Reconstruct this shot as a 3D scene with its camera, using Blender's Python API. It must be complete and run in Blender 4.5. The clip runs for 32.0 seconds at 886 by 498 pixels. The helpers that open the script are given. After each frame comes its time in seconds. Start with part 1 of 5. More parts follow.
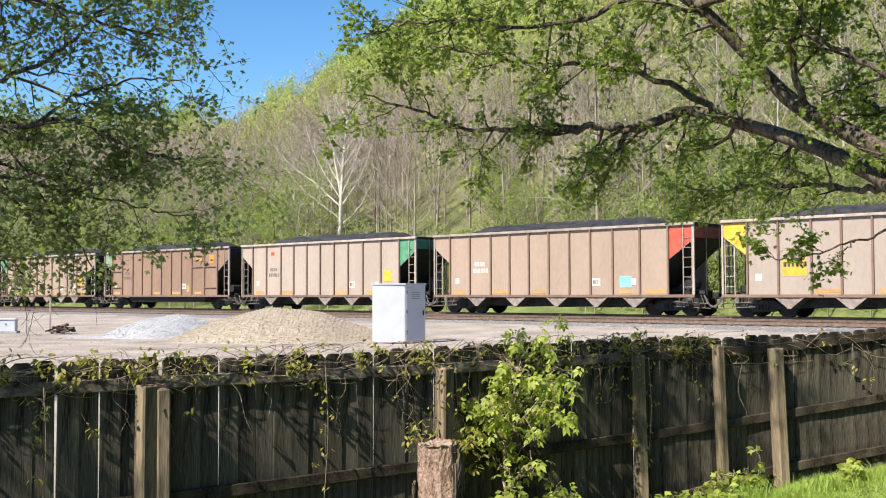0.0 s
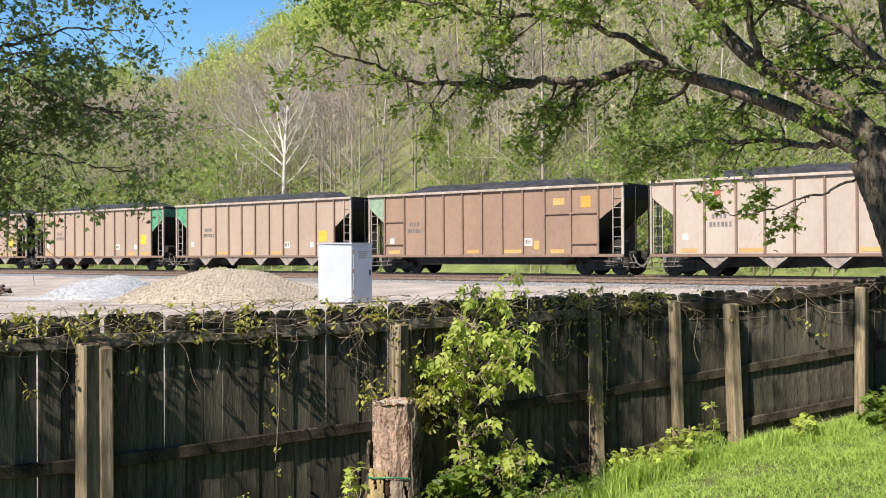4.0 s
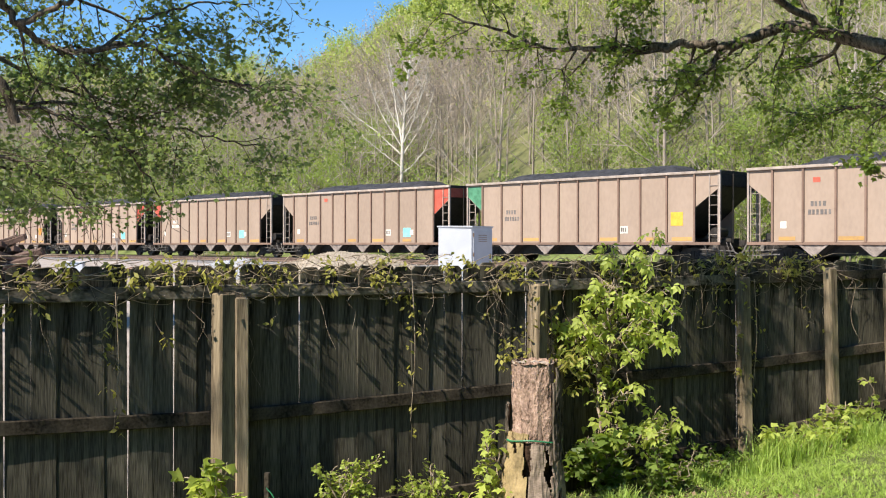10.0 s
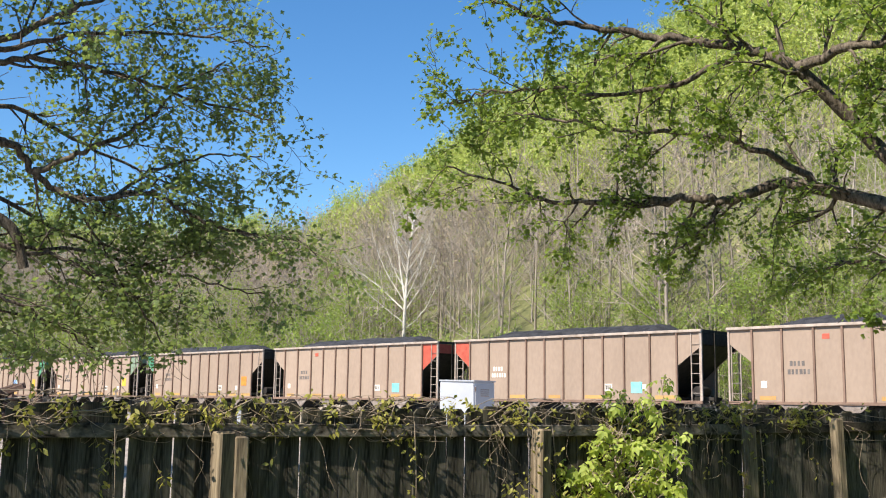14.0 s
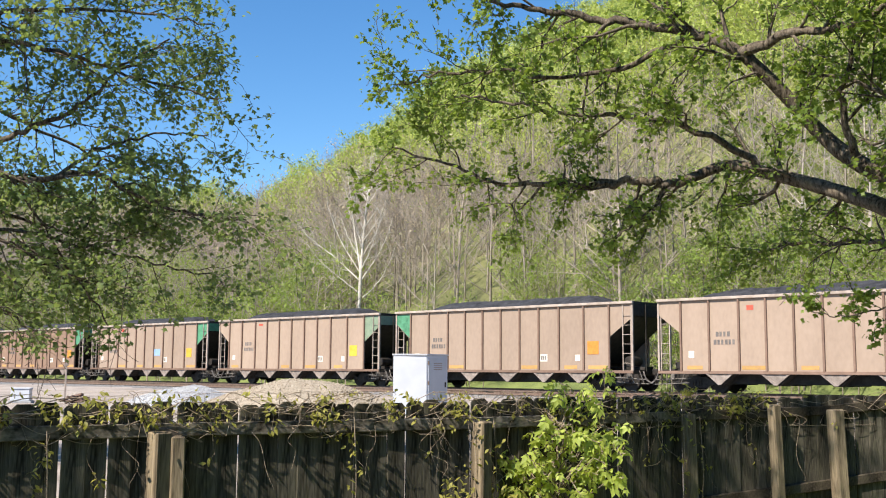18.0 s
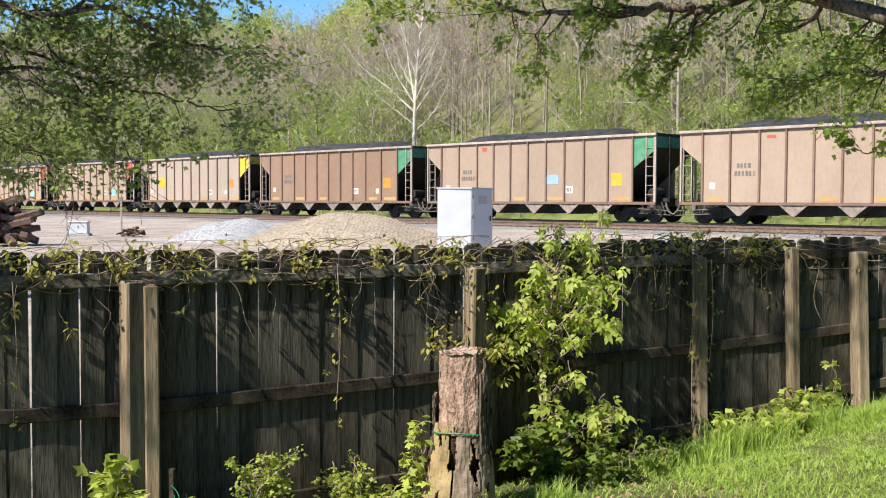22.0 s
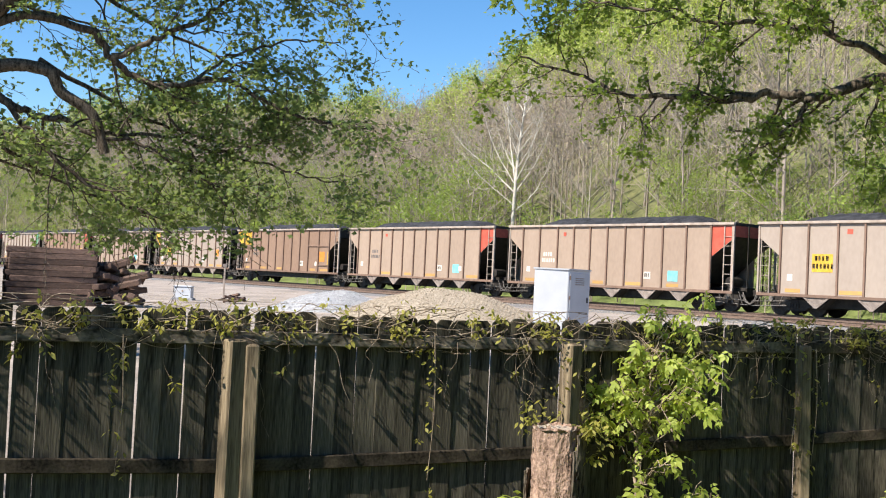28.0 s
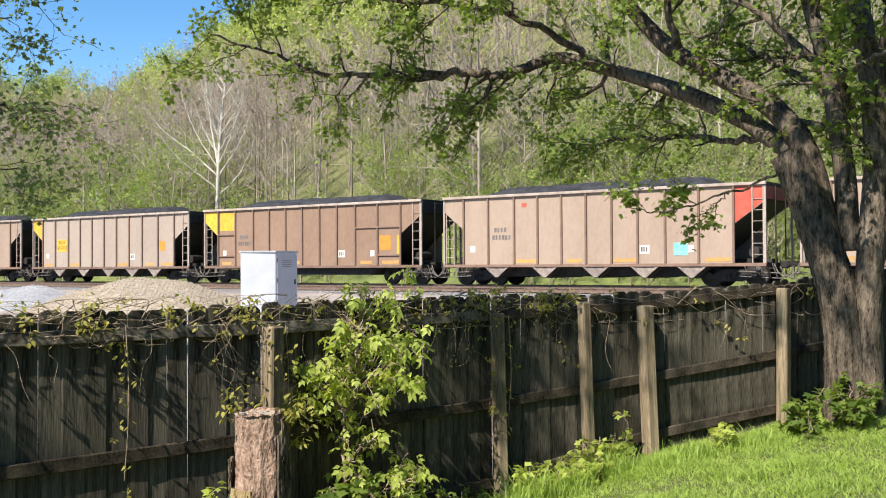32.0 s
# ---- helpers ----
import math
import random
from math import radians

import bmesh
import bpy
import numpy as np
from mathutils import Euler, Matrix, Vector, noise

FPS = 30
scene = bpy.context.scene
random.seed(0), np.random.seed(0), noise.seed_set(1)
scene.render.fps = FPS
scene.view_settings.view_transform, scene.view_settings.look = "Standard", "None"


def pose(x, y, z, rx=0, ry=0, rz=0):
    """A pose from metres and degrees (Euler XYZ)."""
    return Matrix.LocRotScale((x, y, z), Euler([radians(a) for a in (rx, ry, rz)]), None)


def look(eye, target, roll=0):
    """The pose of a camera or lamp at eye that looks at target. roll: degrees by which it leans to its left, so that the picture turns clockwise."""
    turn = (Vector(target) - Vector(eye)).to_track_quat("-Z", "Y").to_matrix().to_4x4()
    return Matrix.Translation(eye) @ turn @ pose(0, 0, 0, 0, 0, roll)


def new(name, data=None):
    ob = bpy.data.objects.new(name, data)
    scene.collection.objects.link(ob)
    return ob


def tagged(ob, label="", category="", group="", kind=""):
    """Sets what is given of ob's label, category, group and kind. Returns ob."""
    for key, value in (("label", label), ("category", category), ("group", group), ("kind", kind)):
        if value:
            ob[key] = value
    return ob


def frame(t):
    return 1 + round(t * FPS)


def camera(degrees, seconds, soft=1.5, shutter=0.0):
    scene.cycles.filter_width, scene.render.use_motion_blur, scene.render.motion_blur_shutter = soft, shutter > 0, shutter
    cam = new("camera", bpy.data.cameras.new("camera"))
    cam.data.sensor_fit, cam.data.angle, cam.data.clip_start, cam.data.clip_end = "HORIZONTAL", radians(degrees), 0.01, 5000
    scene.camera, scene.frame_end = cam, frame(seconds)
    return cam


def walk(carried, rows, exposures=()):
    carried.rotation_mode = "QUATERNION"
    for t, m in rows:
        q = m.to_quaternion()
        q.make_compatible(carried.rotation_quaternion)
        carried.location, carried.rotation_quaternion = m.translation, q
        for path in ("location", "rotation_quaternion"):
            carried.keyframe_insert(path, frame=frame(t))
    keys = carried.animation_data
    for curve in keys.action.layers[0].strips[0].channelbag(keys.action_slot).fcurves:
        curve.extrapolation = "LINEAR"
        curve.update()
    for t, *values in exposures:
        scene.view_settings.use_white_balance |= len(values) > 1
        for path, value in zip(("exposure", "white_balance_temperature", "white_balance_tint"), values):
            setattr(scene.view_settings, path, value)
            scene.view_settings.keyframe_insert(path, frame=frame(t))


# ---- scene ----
cam = camera(46.0, 32.0, soft=1.1)
PATH = [
    (0, (0.623, -2.841, 1.566), (0.377, -0.858, 1.648), -0.2),
    (0.5, (0.622, -2.849, 1.573), (0.365, -0.867, 1.642), -0.1),
    (1, (0.623, -2.847, 1.568), (0.358, -0.865, 1.627), -0.0),
    (1.5, (0.618, -2.827, 1.567), (0.349, -0.846, 1.617), -0.0),
    (2, (0.602, -2.827, 1.56), (0.333, -0.846, 1.61), 0.0),
    (2.5, (0.558, -2.832, 1.55), (0.31, -0.848, 1.581), 0.1),
    (3, (0.528, -2.788, 1.556), (0.385, -0.793, 1.553), -0.2),
    (3.5, (0.519, -2.661, 1.541), (0.372, -0.666, 1.563), -0.6),
    (4, (0.509, -2.586, 1.514), (0.369, -0.591, 1.521), -0.3),
    (4.5, (0.458, -2.468, 1.508), (0.355, -0.471, 1.47), -0.6),
    (6.5, (0.345, -2.352, 1.489), (0.246, -0.357, 1.386), 0.8),
    (7, (0.346, -2.352, 1.42), (0.216, -0.357, 1.371), 0.3),
    (7.5, (0.317, -2.351, 1.391), (0.115, -0.362, 1.431), 0.1),
    (8, (0.298, -2.297, 1.345), (0.068, -0.31, 1.342), 0.7),
    (8.5, (0.288, -2.269, 1.325), (0.011, -0.288, 1.326), 0.2),
    (9, (0.3, -2.266, 1.273), (-0.017, -0.292, 1.312), -0.1),
    (9.5, (0.283, -2.252, 1.278), (-0.04, -0.279, 1.225), -0.0),
    (10, (0.28, -2.254, 1.235), (-0.077, -0.286, 1.229), 0.1),
    (10.5, (0.265, -2.236, 1.168), (-0.068, -0.264, 1.111), -0.5),
    (11, (0.253, -2.253, 1.09), (-0.146, -0.293, 1.068), -1.2),
    (11.5, (0.247, -2.235, 1.127), (-0.167, -0.28, 1.209), -1.1),
    (12, (0.257, -2.264, 1.122), (-0.087, -0.299, 1.271), 0.3),
    (12.5, (0.246, -2.237, 1.125), (-0.073, -0.269, 1.275), 0.8),
    (13, (0.255, -2.247, 1.073), (-0.058, -0.294, 1.365), 0.7),
    (13.5, (0.26, -2.292, 1.131), (-0.087, -0.344, 1.424), 1.3),
    (15.5, (0.328, -2.249, 1.074), (-0.064, -0.307, 1.346), -0.7),
    (16, (0.318, -2.239, 1.071), (-0.074, -0.285, 1.234), -0.9),
    (16.5, (0.321, -2.234, 1.071), (-0.073, -0.276, 1.171), -0.9),
    (17, (0.308, -2.225, 1.074), (-0.091, -0.267, 1.131), -1.0),
    (17.5, (0.32, -2.241, 1.18), (-0.06, -0.279, 1.238), -1.1),
    (18, (0.393, -2.262, 1.32), (0.114, -0.295, 1.553), 0.4),
    (18.5, (0.469, -2.231, 1.354), (0.324, -0.256, 1.636), 0.6),
    (19, (0.593, -2.103, 1.347), (0.261, -0.138, 1.52), -0.2),
    (19.5, (0.687, -1.979, 1.331), (0.32, -0.013, 1.376), 1.0),
    (20, (0.717, -1.849, 1.391), (0.422, 0.129, 1.419), 0.3),
    (20.5, (0.775, -1.815, 1.386), (0.524, 0.169, 1.431), 0.4),
    (21, (0.834, -1.827, 1.403), (0.493, 0.144, 1.412), 1.5),
    (21.5, (0.836, -1.819, 1.412), (0.43, 0.138, 1.351), 0.7),
    (22, (0.852, -1.82, 1.429), (0.456, 0.138, 1.337), 0.2),
    (22.5, (0.88, -1.789, 1.432), (0.543, 0.181, 1.355), -0.1),
    (23, (0.914, -1.793, 1.437), (0.584, 0.179, 1.403), -0.5),
    (23.5, (0.92, -1.796, 1.403), (0.55, 0.17, 1.401), -0.4),
    (24, (0.909, -1.802, 1.38), (0.491, 0.153, 1.354), -0.2),
    (24.5, (0.915, -1.823, 1.373), (0.487, 0.131, 1.364), 0.0),
    (26.5, (0.882, -1.814, 1.336), (0.638, 0.171, 1.357), 1.3),
    (27, (0.865, -1.812, 1.366), (0.51, 0.157, 1.369), 2.0),
    (27.5, (0.845, -1.848, 1.336), (0.376, 0.096, 1.366), 2.1),
    (28, (0.838, -1.872, 1.378), (0.261, 0.042, 1.434), 2.7),
    (28.5, (0.856, -1.902, 1.345), (0.252, 0.002, 1.443), 2.9),
    (29, (0.864, -1.899, 1.347), (0.293, 0.015, 1.454), 2.8),
    (29.5, (0.862, -1.863, 1.335), (0.342, 0.065, 1.435), 2.0),
    (30, (0.893, -1.846, 1.385), (0.431, 0.098, 1.478), 1.6),
    (30.5, (0.888, -1.824, 1.349), (0.517, 0.137, 1.471), 1.1),
    (31, (0.889, -1.821, 1.346), (0.586, 0.155, 1.412), 0.6),
    (31.5, (0.885, -1.795, 1.349), (0.716, 0.197, 1.409), -1.0),
    (32, (0.907, -1.758, 1.373), (0.876, 0.242, 1.405), -0.3),
]
walk(cam, [(t, look(eye, target, roll)) for t, eye, target, roll in PATH])

# ---------------------------------------------------------------- light
SUN_AZ, SUN_EL = (-0.584, -0.812), 46.0
world = bpy.data.worlds.new("world")
scene.world = world
world.use_nodes = True
sky = world.node_tree.nodes.new("ShaderNodeTexSky")
sky.sky_type, sky.sun_disc = "NISHITA", False
sky.sun_elevation = radians(SUN_EL)
sky.sun_rotation = math.atan2(SUN_AZ[0], SUN_AZ[1])
sky.air_density, sky.dust_density, sky.ozone_density = 1.0, 0.0, 4.0
sky_tone = world.node_tree.nodes.new("ShaderNodeHueSaturation")
sky_tone.inputs["Saturation"].default_value = 1.22
world.node_tree.links.new(sky.outputs[0], sky_tone.inputs["Color"])
world.node_tree.links.new(sky_tone.outputs[0], world.node_tree.nodes["Background"].inputs[0])
world.node_tree.nodes["Background"].inputs[1].default_value = 0.092
sun_lamp = bpy.data.lights.new("sun", "SUN")
sun_lamp.energy, sun_lamp.angle, sun_lamp.color = 5.0, radians(0.53), (1.0, 0.92, 0.8)
sun_ob = new("sun", sun_lamp)
_c = math.cos(radians(SUN_EL))
sun_ob.matrix_world = look((SUN_AZ[0] * _c * 50, SUN_AZ[1] * _c * 50, math.sin(radians(SUN_EL)) * 50), (0, 0, 0))
scene.view_settings.exposure = 0.99


# ---------------------------------------------------------------- materials
def surf(name, dark, light, scale=6.0, rough=0.8, bump=0.3, metal=0.0, fine=60.0, stretch=(1, 1, 1), vary=0.12, coord="Object", dist=0.01, spec=0.3):
    """A worn surface: two colours mixed by coarse and fine noise, with relief and a little variation from object to object."""
    m = bpy.data.materials.new(name)
    m.use_nodes = True
    nt = m.node_tree
    nodes, links = nt.nodes, nt.links
    bsdf = nodes["Principled BSDF"]
    tc = nodes.new("ShaderNodeTexCoord")
    mp = nodes.new("ShaderNodeMapping")
    mp.inputs["Scale"].default_value = stretch
    links.new(tc.outputs[coord], mp.inputs["Vector"])
    n1 = nodes.new("ShaderNodeTexNoise")
    n1.inputs["Scale"].default_value, n1.inputs["Detail"].default_value = scale, 5.0
    n2 = nodes.new("ShaderNodeTexNoise")
    n2.inputs["Scale"].default_value, n2.inputs["Detail"].default_value = fine, 3.0
    for n in (n1, n2):
        links.new(mp.outputs[0], n.inputs["Vector"])
    mix = nodes.new("ShaderNodeMix")
    mix.data_type = "FLOAT"
    mix.inputs[0].default_value = 0.4
    links.new(n1.outputs["Fac"], mix.inputs[2])
    links.new(n2.outputs["Fac"], mix.inputs[3])
    ramp = nodes.new("ShaderNodeValToRGB")
    ramp.color_ramp.elements[0].position, ramp.color_ramp.elements[1].position = 0.36, 0.64
    ramp.color_ramp.elements[0].color, ramp.color_ramp.elements[1].color = (*dark, 1), (*light, 1)
    links.new(mix.outputs[0], ramp.inputs["Fac"])
    info = nodes.new("ShaderNodeObjectInfo")
    mr = nodes.new("ShaderNodeMapRange")
    mr.inputs["To Min"].default_value, mr.inputs["To Max"].default_value = 1 - vary, 1 + vary
    links.new(info.outputs["Random"], mr.inputs["Value"])
    hsv = nodes.new("ShaderNodeHueSaturation")
    links.new(ramp.outputs[0], hsv.inputs["Color"])
    links.new(mr.outputs[0], hsv.inputs["Value"])
    links.new(hsv.outputs[0], bsdf.inputs["Base Color"])
    bsdf.inputs["Roughness"].default_value, bsdf.inputs["Metallic"].default_value = rough, metal
    bsdf.inputs["Specular IOR Level"].default_value = spec
    if bump:
        b = nodes.new("ShaderNodeBump")
        b.inputs["Strength"].default_value, b.inputs["Distance"].default_value = bump, dist
        links.new(mix.outputs[0], b.inputs["Height"])
        links.new(b.outputs[0], bsdf.inputs["Normal"])
    return m


def leaf_mat(name, dark, light, through_col, share=0.45, rough=0.5):
    """Thin leaves: each island its own shade, light passes through."""
    m = bpy.data.materials.new(name)
    m.use_nodes = True
    nodes, links = m.node_tree.nodes, m.node_tree.links
    bsdf, out = nodes["Principled BSDF"], nodes["Material Output"]
    geo = nodes.new("ShaderNodeNewGeometry")
    ramp = nodes.new("ShaderNodeValToRGB")
    ramp.color_ramp.elements[0].color, ramp.color_ramp.elements[1].color = (*dark, 1), (*light, 1)
    links.new(geo.outputs["Random Per Island"], ramp.inputs["Fac"])
    links.new(ramp.outputs[0], bsdf.inputs["Base Color"])
    bsdf.inputs["Roughness"].default_value = rough
    bsdf.inputs["Specular IOR Level"].default_value = 0.25
    tr = nodes.new("ShaderNodeBsdfTranslucent")
    tr.inputs["Color"].default_value = (*through_col, 1)
    mx = nodes.new("ShaderNodeMixShader")
    mx.inputs[0].default_value = share
    links.new(bsdf.outputs[0], mx.inputs[1])
    links.new(tr.outputs[0], mx.inputs[2])
    links.new(mx.outputs[0], out.inputs["Surface"])
    return m


M_BODY = {
    "tan": surf("weathered_tan_paint", (0.265, 0.197, 0.151), (0.33, 0.248, 0.192), 0.5, 0.75, 0.12, 0.0, 7.0, (1, 1, 0.5), 0.07),
    "pale": surf("weathered_pale_paint", (0.29, 0.234, 0.195), (0.355, 0.29, 0.244), 0.5, 0.7, 0.12, 0.0, 7.0, (1, 1, 0.5), 0.07),
    "brown": surf("weathered_brown_paint", (0.2, 0.128, 0.09), (0.258, 0.17, 0.122), 0.5, 0.75, 0.12, 0.0, 7.0, (1, 1, 0.5), 0.07),
}
M_CHORD = surf("pale_steel_edge", (0.24, 0.19, 0.155), (0.42, 0.35, 0.3), 3, 0.6, 0.2)
M_RIB = surf("dusty_rib_paint", (0.15, 0.095, 0.07), (0.22, 0.145, 0.11), 3, 0.8, 0.2)
M_DARK = surf("grimy_black_steel", (0.012, 0.011, 0.01), (0.045, 0.038, 0.033), 5, 0.7, 0.3)
M_TRUCK = surf("greasy_truck_steel", (0.009, 0.008, 0.0075), (0.042, 0.035, 0.031), 6, 0.65, 0.3)
M_CHUTE = surf("dusty_chute_steel", (0.15, 0.12, 0.105), (0.3, 0.25, 0.22), 4, 0.7, 0.2)
M_COAL = surf("coal", (0.012, 0.012, 0.014), (0.05, 0.05, 0.056), 3, 0.75, 1.0, 0, 30, dist=0.06)
M_RAIL = surf("rusty_rail", (0.09, 0.055, 0.04), (0.22, 0.155, 0.12), 8, 0.6, 0.2)
M_TIE = surf("old_tie_wood", (0.05, 0.04, 0.032), (0.15, 0.12, 0.1), 5, 0.9, 0.5, 0, 40, (0.3, 1, 1))
M_BALLAST = surf("grey_ballast", (0.09, 0.087, 0.085), (0.27, 0.26, 0.255), 9, 0.9, 1.0, 0, 45, dist=0.05)
M_YARD = surf("pale_yard_gravel", (0.19, 0.16, 0.138), (0.385, 0.33, 0.292), 0.6, 0.95, 0.6, 0, 24, dist=0.03)
M_GRAVEL = surf("tan_gravel", (0.23, 0.19, 0.14), (0.43, 0.365, 0.285), 6, 0.9, 1.0, 0, 26, dist=0.05)
M_STONE = surf("grey_crushed_stone", (0.28, 0.28, 0.29), (0.44, 0.445, 0.46), 6, 0.9, 1.0, 0, 24, dist=0.05)
M_CABINET = surf("painted_cabinet_metal", (0.44, 0.46, 0.5), (0.52, 0.54, 0.58), 2, 0.45, 0.05)
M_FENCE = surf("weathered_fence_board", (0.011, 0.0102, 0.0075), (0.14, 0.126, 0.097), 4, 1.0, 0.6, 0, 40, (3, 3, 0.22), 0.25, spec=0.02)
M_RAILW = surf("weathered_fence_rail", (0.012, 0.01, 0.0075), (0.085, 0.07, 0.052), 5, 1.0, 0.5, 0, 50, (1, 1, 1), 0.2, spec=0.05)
M_POST = surf("grey_tan_post_wood", (0.1, 0.077, 0.052), (0.36, 0.285, 0.19), 4, 1.0, 0.5, 0, 40, (3, 3, 0.2), 0.15, spec=0.05)
M_BARK = surf("furrowed_bark", (0.018, 0.0145, 0.011), (0.2, 0.162, 0.125), 8, 1.0, 1.0, 0, 36, (3.0, 3.0, 0.7), dist=0.03, spec=0.05)
M_STUMP = surf("weathered_stump_bark", (0.1, 0.06, 0.042), (0.5, 0.345, 0.265), 9, 0.95, 1.0, 0, 45, (1.7, 1.7, 0.9), dist=0.04)
M_GREYBARK = surf("grey_far_bark", (0.17, 0.14, 0.115), (0.42, 0.355, 0.3), 0.4, 0.95, 0)
M_WHITEBARK = surf("white_sycamore_bark", (0.3, 0.27, 0.235), (0.6, 0.56, 0.5), 1.5, 0.9, 0.2)
M_LEAF = leaf_mat("maple_leaf", (0.05, 0.088, 0.018), (0.17, 0.23, 0.045), (0.33, 0.44, 0.05), 0.4)
M_LEAFDK = leaf_mat("shade_leaf", (0.048, 0.08, 0.03), (0.17, 0.22, 0.075), (0.3, 0.39, 0.09), 0.44)
M_VINE = leaf_mat("young_shrub_leaf", (0.2, 0.255, 0.045), (0.43, 0.49, 0.115), (0.62, 0.7, 0.12))
M_BUD = leaf_mat("yellow_green_bud_leaf", (0.17, 0.16, 0.04), (0.4, 0.37, 0.09), (0.5, 0.47, 0.09))
M_GRASS = leaf_mat("lawn_blade", (0.15, 0.24, 0.04), (0.43, 0.54, 0.14), (0.62, 0.77, 0.18), 0.45)
M_FAR = {
    "lime": leaf_mat("lime_spring_leaf", (0.27, 0.33, 0.075), (0.43, 0.48, 0.13), (0.52, 0.58, 0.12), 0.35),
    "green": leaf_mat("fresh_green_leaf", (0.09, 0.15, 0.03), (0.3, 0.37, 0.085), (0.42, 0.5, 0.09), 0.35),
    "dull": leaf_mat("dull_bud_leaf", (0.27, 0.215, 0.145), (0.5, 0.415, 0.3), (0.44, 0.36, 0.22), 0.3),
}


# ---------------------------------------------------------------- mesh tools
def part(name, bm, material, parent=None, label=""):
    me = bpy.data.meshes.new(name)
    bm.to_mesh(me)
    bm.free()
    me.materials.append(material)
    ob = new(name, me)
    if parent is not None:
        ob.parent = parent
    if label:
        ob["label"] = label
    return ob


def mesh_np(name, verts, faces, material, smooth=False):
    """A mesh from arrays: verts (n, 3), faces (m, 3) or (m, 4)."""
    me = bpy.data.meshes.new(name)
    verts, faces = np.asarray(verts, np.float32), np.asarray(faces, np.int32)
    k = faces.shape[1]
    me.vertices.add(len(verts))
    me.vertices.foreach_set("co", verts.ravel())
    me.loops.add(faces.size)
    me.loops.foreach_set("vertex_index", faces.ravel())
    me.polygons.add(len(faces))
    me.polygons.foreach_set("loop_start", np.arange(len(faces), dtype=np.int32) * k)
    if smooth:
        me.polygons.foreach_set("use_smooth", np.ones(len(faces), bool))
    me.update(calc_edges=True)
    me.validate()
    me.materials.append(material)
    return me


def box(bm, x0, x1, y0, y1, z0, z1, bevel=0.0):
    vs = [bm.verts.new((x, y, z)) for z in (z0, z1) for y in (y0, y1) for x in (x0, x1)]
    fs = [bm.faces.new([vs[i] for i in f]) for f in ((0, 2, 3, 1), (4, 5, 7, 6), (0, 1, 5, 4), (2, 6, 7, 3), (0, 4, 6, 2), (1, 3, 7, 5))]
    if bevel:
        bmesh.ops.bevel(bm, geom=list({e for f in fs for e in f.edges}), offset=bevel, segments=1, affect="EDGES")
    return bm


def box_bm(*a, **k):
    return box(bmesh.new(), *a, **k)


def bar(bm, a, b, r, n=6, r2=None):
    """A round bar from a to b."""
    a, b = Vector(a), Vector(b)
    d = (b - a).normalized()
    s = d.orthogonal().normalized()
    t = d.cross(s)
    rings = []
    for p, q in ((a, r), (b, r if r2 is None else r2)):
        rings.append([bm.verts.new(p + (s * math.cos(2 * math.pi * i / n) + t * math.sin(2 * math.pi * i / n)) * q) for i in range(n)])
    for i in range(n):
        bm.faces.new((rings[0][i], rings[0][(i + 1) % n], rings[1][(i + 1) % n], rings[1][i]))
    bm.faces.new(rings[0][::-1])
    bm.faces.new(rings[1])
    return bm


def prism(bm, outline, y0, y1):
    """An outline in x, z pushed from y0 to y1."""
    a = [bm.verts.new((x, y0, z)) for x, z in outline]
    b = [bm.verts.new((x, y1, z)) for x, z in outline]
    bm.faces.new(a)
    bm.faces.new(b[::-1])
    for i in range(len(a)):
        j = (i + 1) % len(a)
        bm.faces.new((a[j], a[i], b[i], b[j]))
    return bm


def tube(path, radii, n=8, rng=None, rough=0.0):
    """Arrays of a tapered tube along a path."""
    path = np.asarray(path, float)
    tang = np.gradient(path, axis=0)
    tang /= np.linalg.norm(tang, axis=1)[:, None] + 1e-9
    ref = np.array([[1.0, 0, 0]]) if abs(path[-1, 2] - path[0, 2]) > 0.7 * np.linalg.norm(path[-1] - path[0]) else np.array([[0, 0, 1.0]])
    s = np.cross(tang, ref)
    s /= np.linalg.norm(s, axis=1)[:, None] + 1e-9
    t = np.cross(tang, s)
    ang = np.arange(n) * 2 * np.pi / n
    rad = np.asarray(radii, float)[:, None, None] * np.ones((1, n, 1))
    if rng is not None:
        k = np.arange(len(path))[:, None, None]
        rad = rad * (1 + rough * 0.5 * rng.standard_normal((len(path), n, 1)) + rough * 0.8 * np.sin(ang[None, :, None] * 11 + 0.8 * np.sin(k * 0.13)) + rough * 0.6 * np.sin(ang[None, :, None] * 2 + k * 0.08))
    v = path[:, None] + rad * (s[:, None] * np.cos(ang)[None, :, None] + t[:, None] * np.sin(ang)[None, :, None])
    f = []
    for k in range(len(path) - 1):
        for i in range(n):
            j = (i + 1) % n
            f.append((k * n + i, k * n + j, (k + 1) * n + j, (k + 1) * n + i))
    return v.reshape(-1, 3), np.array(f, int)


def smooth_path(points, steps=6):
    """A Catmull-Rom path through a few points."""
    p = np.asarray(points, float)
    q = np.vstack([2 * p[0] - p[1], p, 2 * p[-1] - p[-2]])
    out = []
    for i in range(1, len(q) - 2):
        for k in range(steps):
            t = k / steps
            out.append(0.5 * (2 * q[i] + (q[i + 1] - q[i - 1]) * t + (2 * q[i - 1] - 5 * q[i] + 4 * q[i + 1] - q[i + 2]) * t * t + (3 * q[i] - q[i - 1] - 3 * q[i + 1] + q[i + 2]) * t ** 3))
    out.append(p[-1])
    return np.array(out)


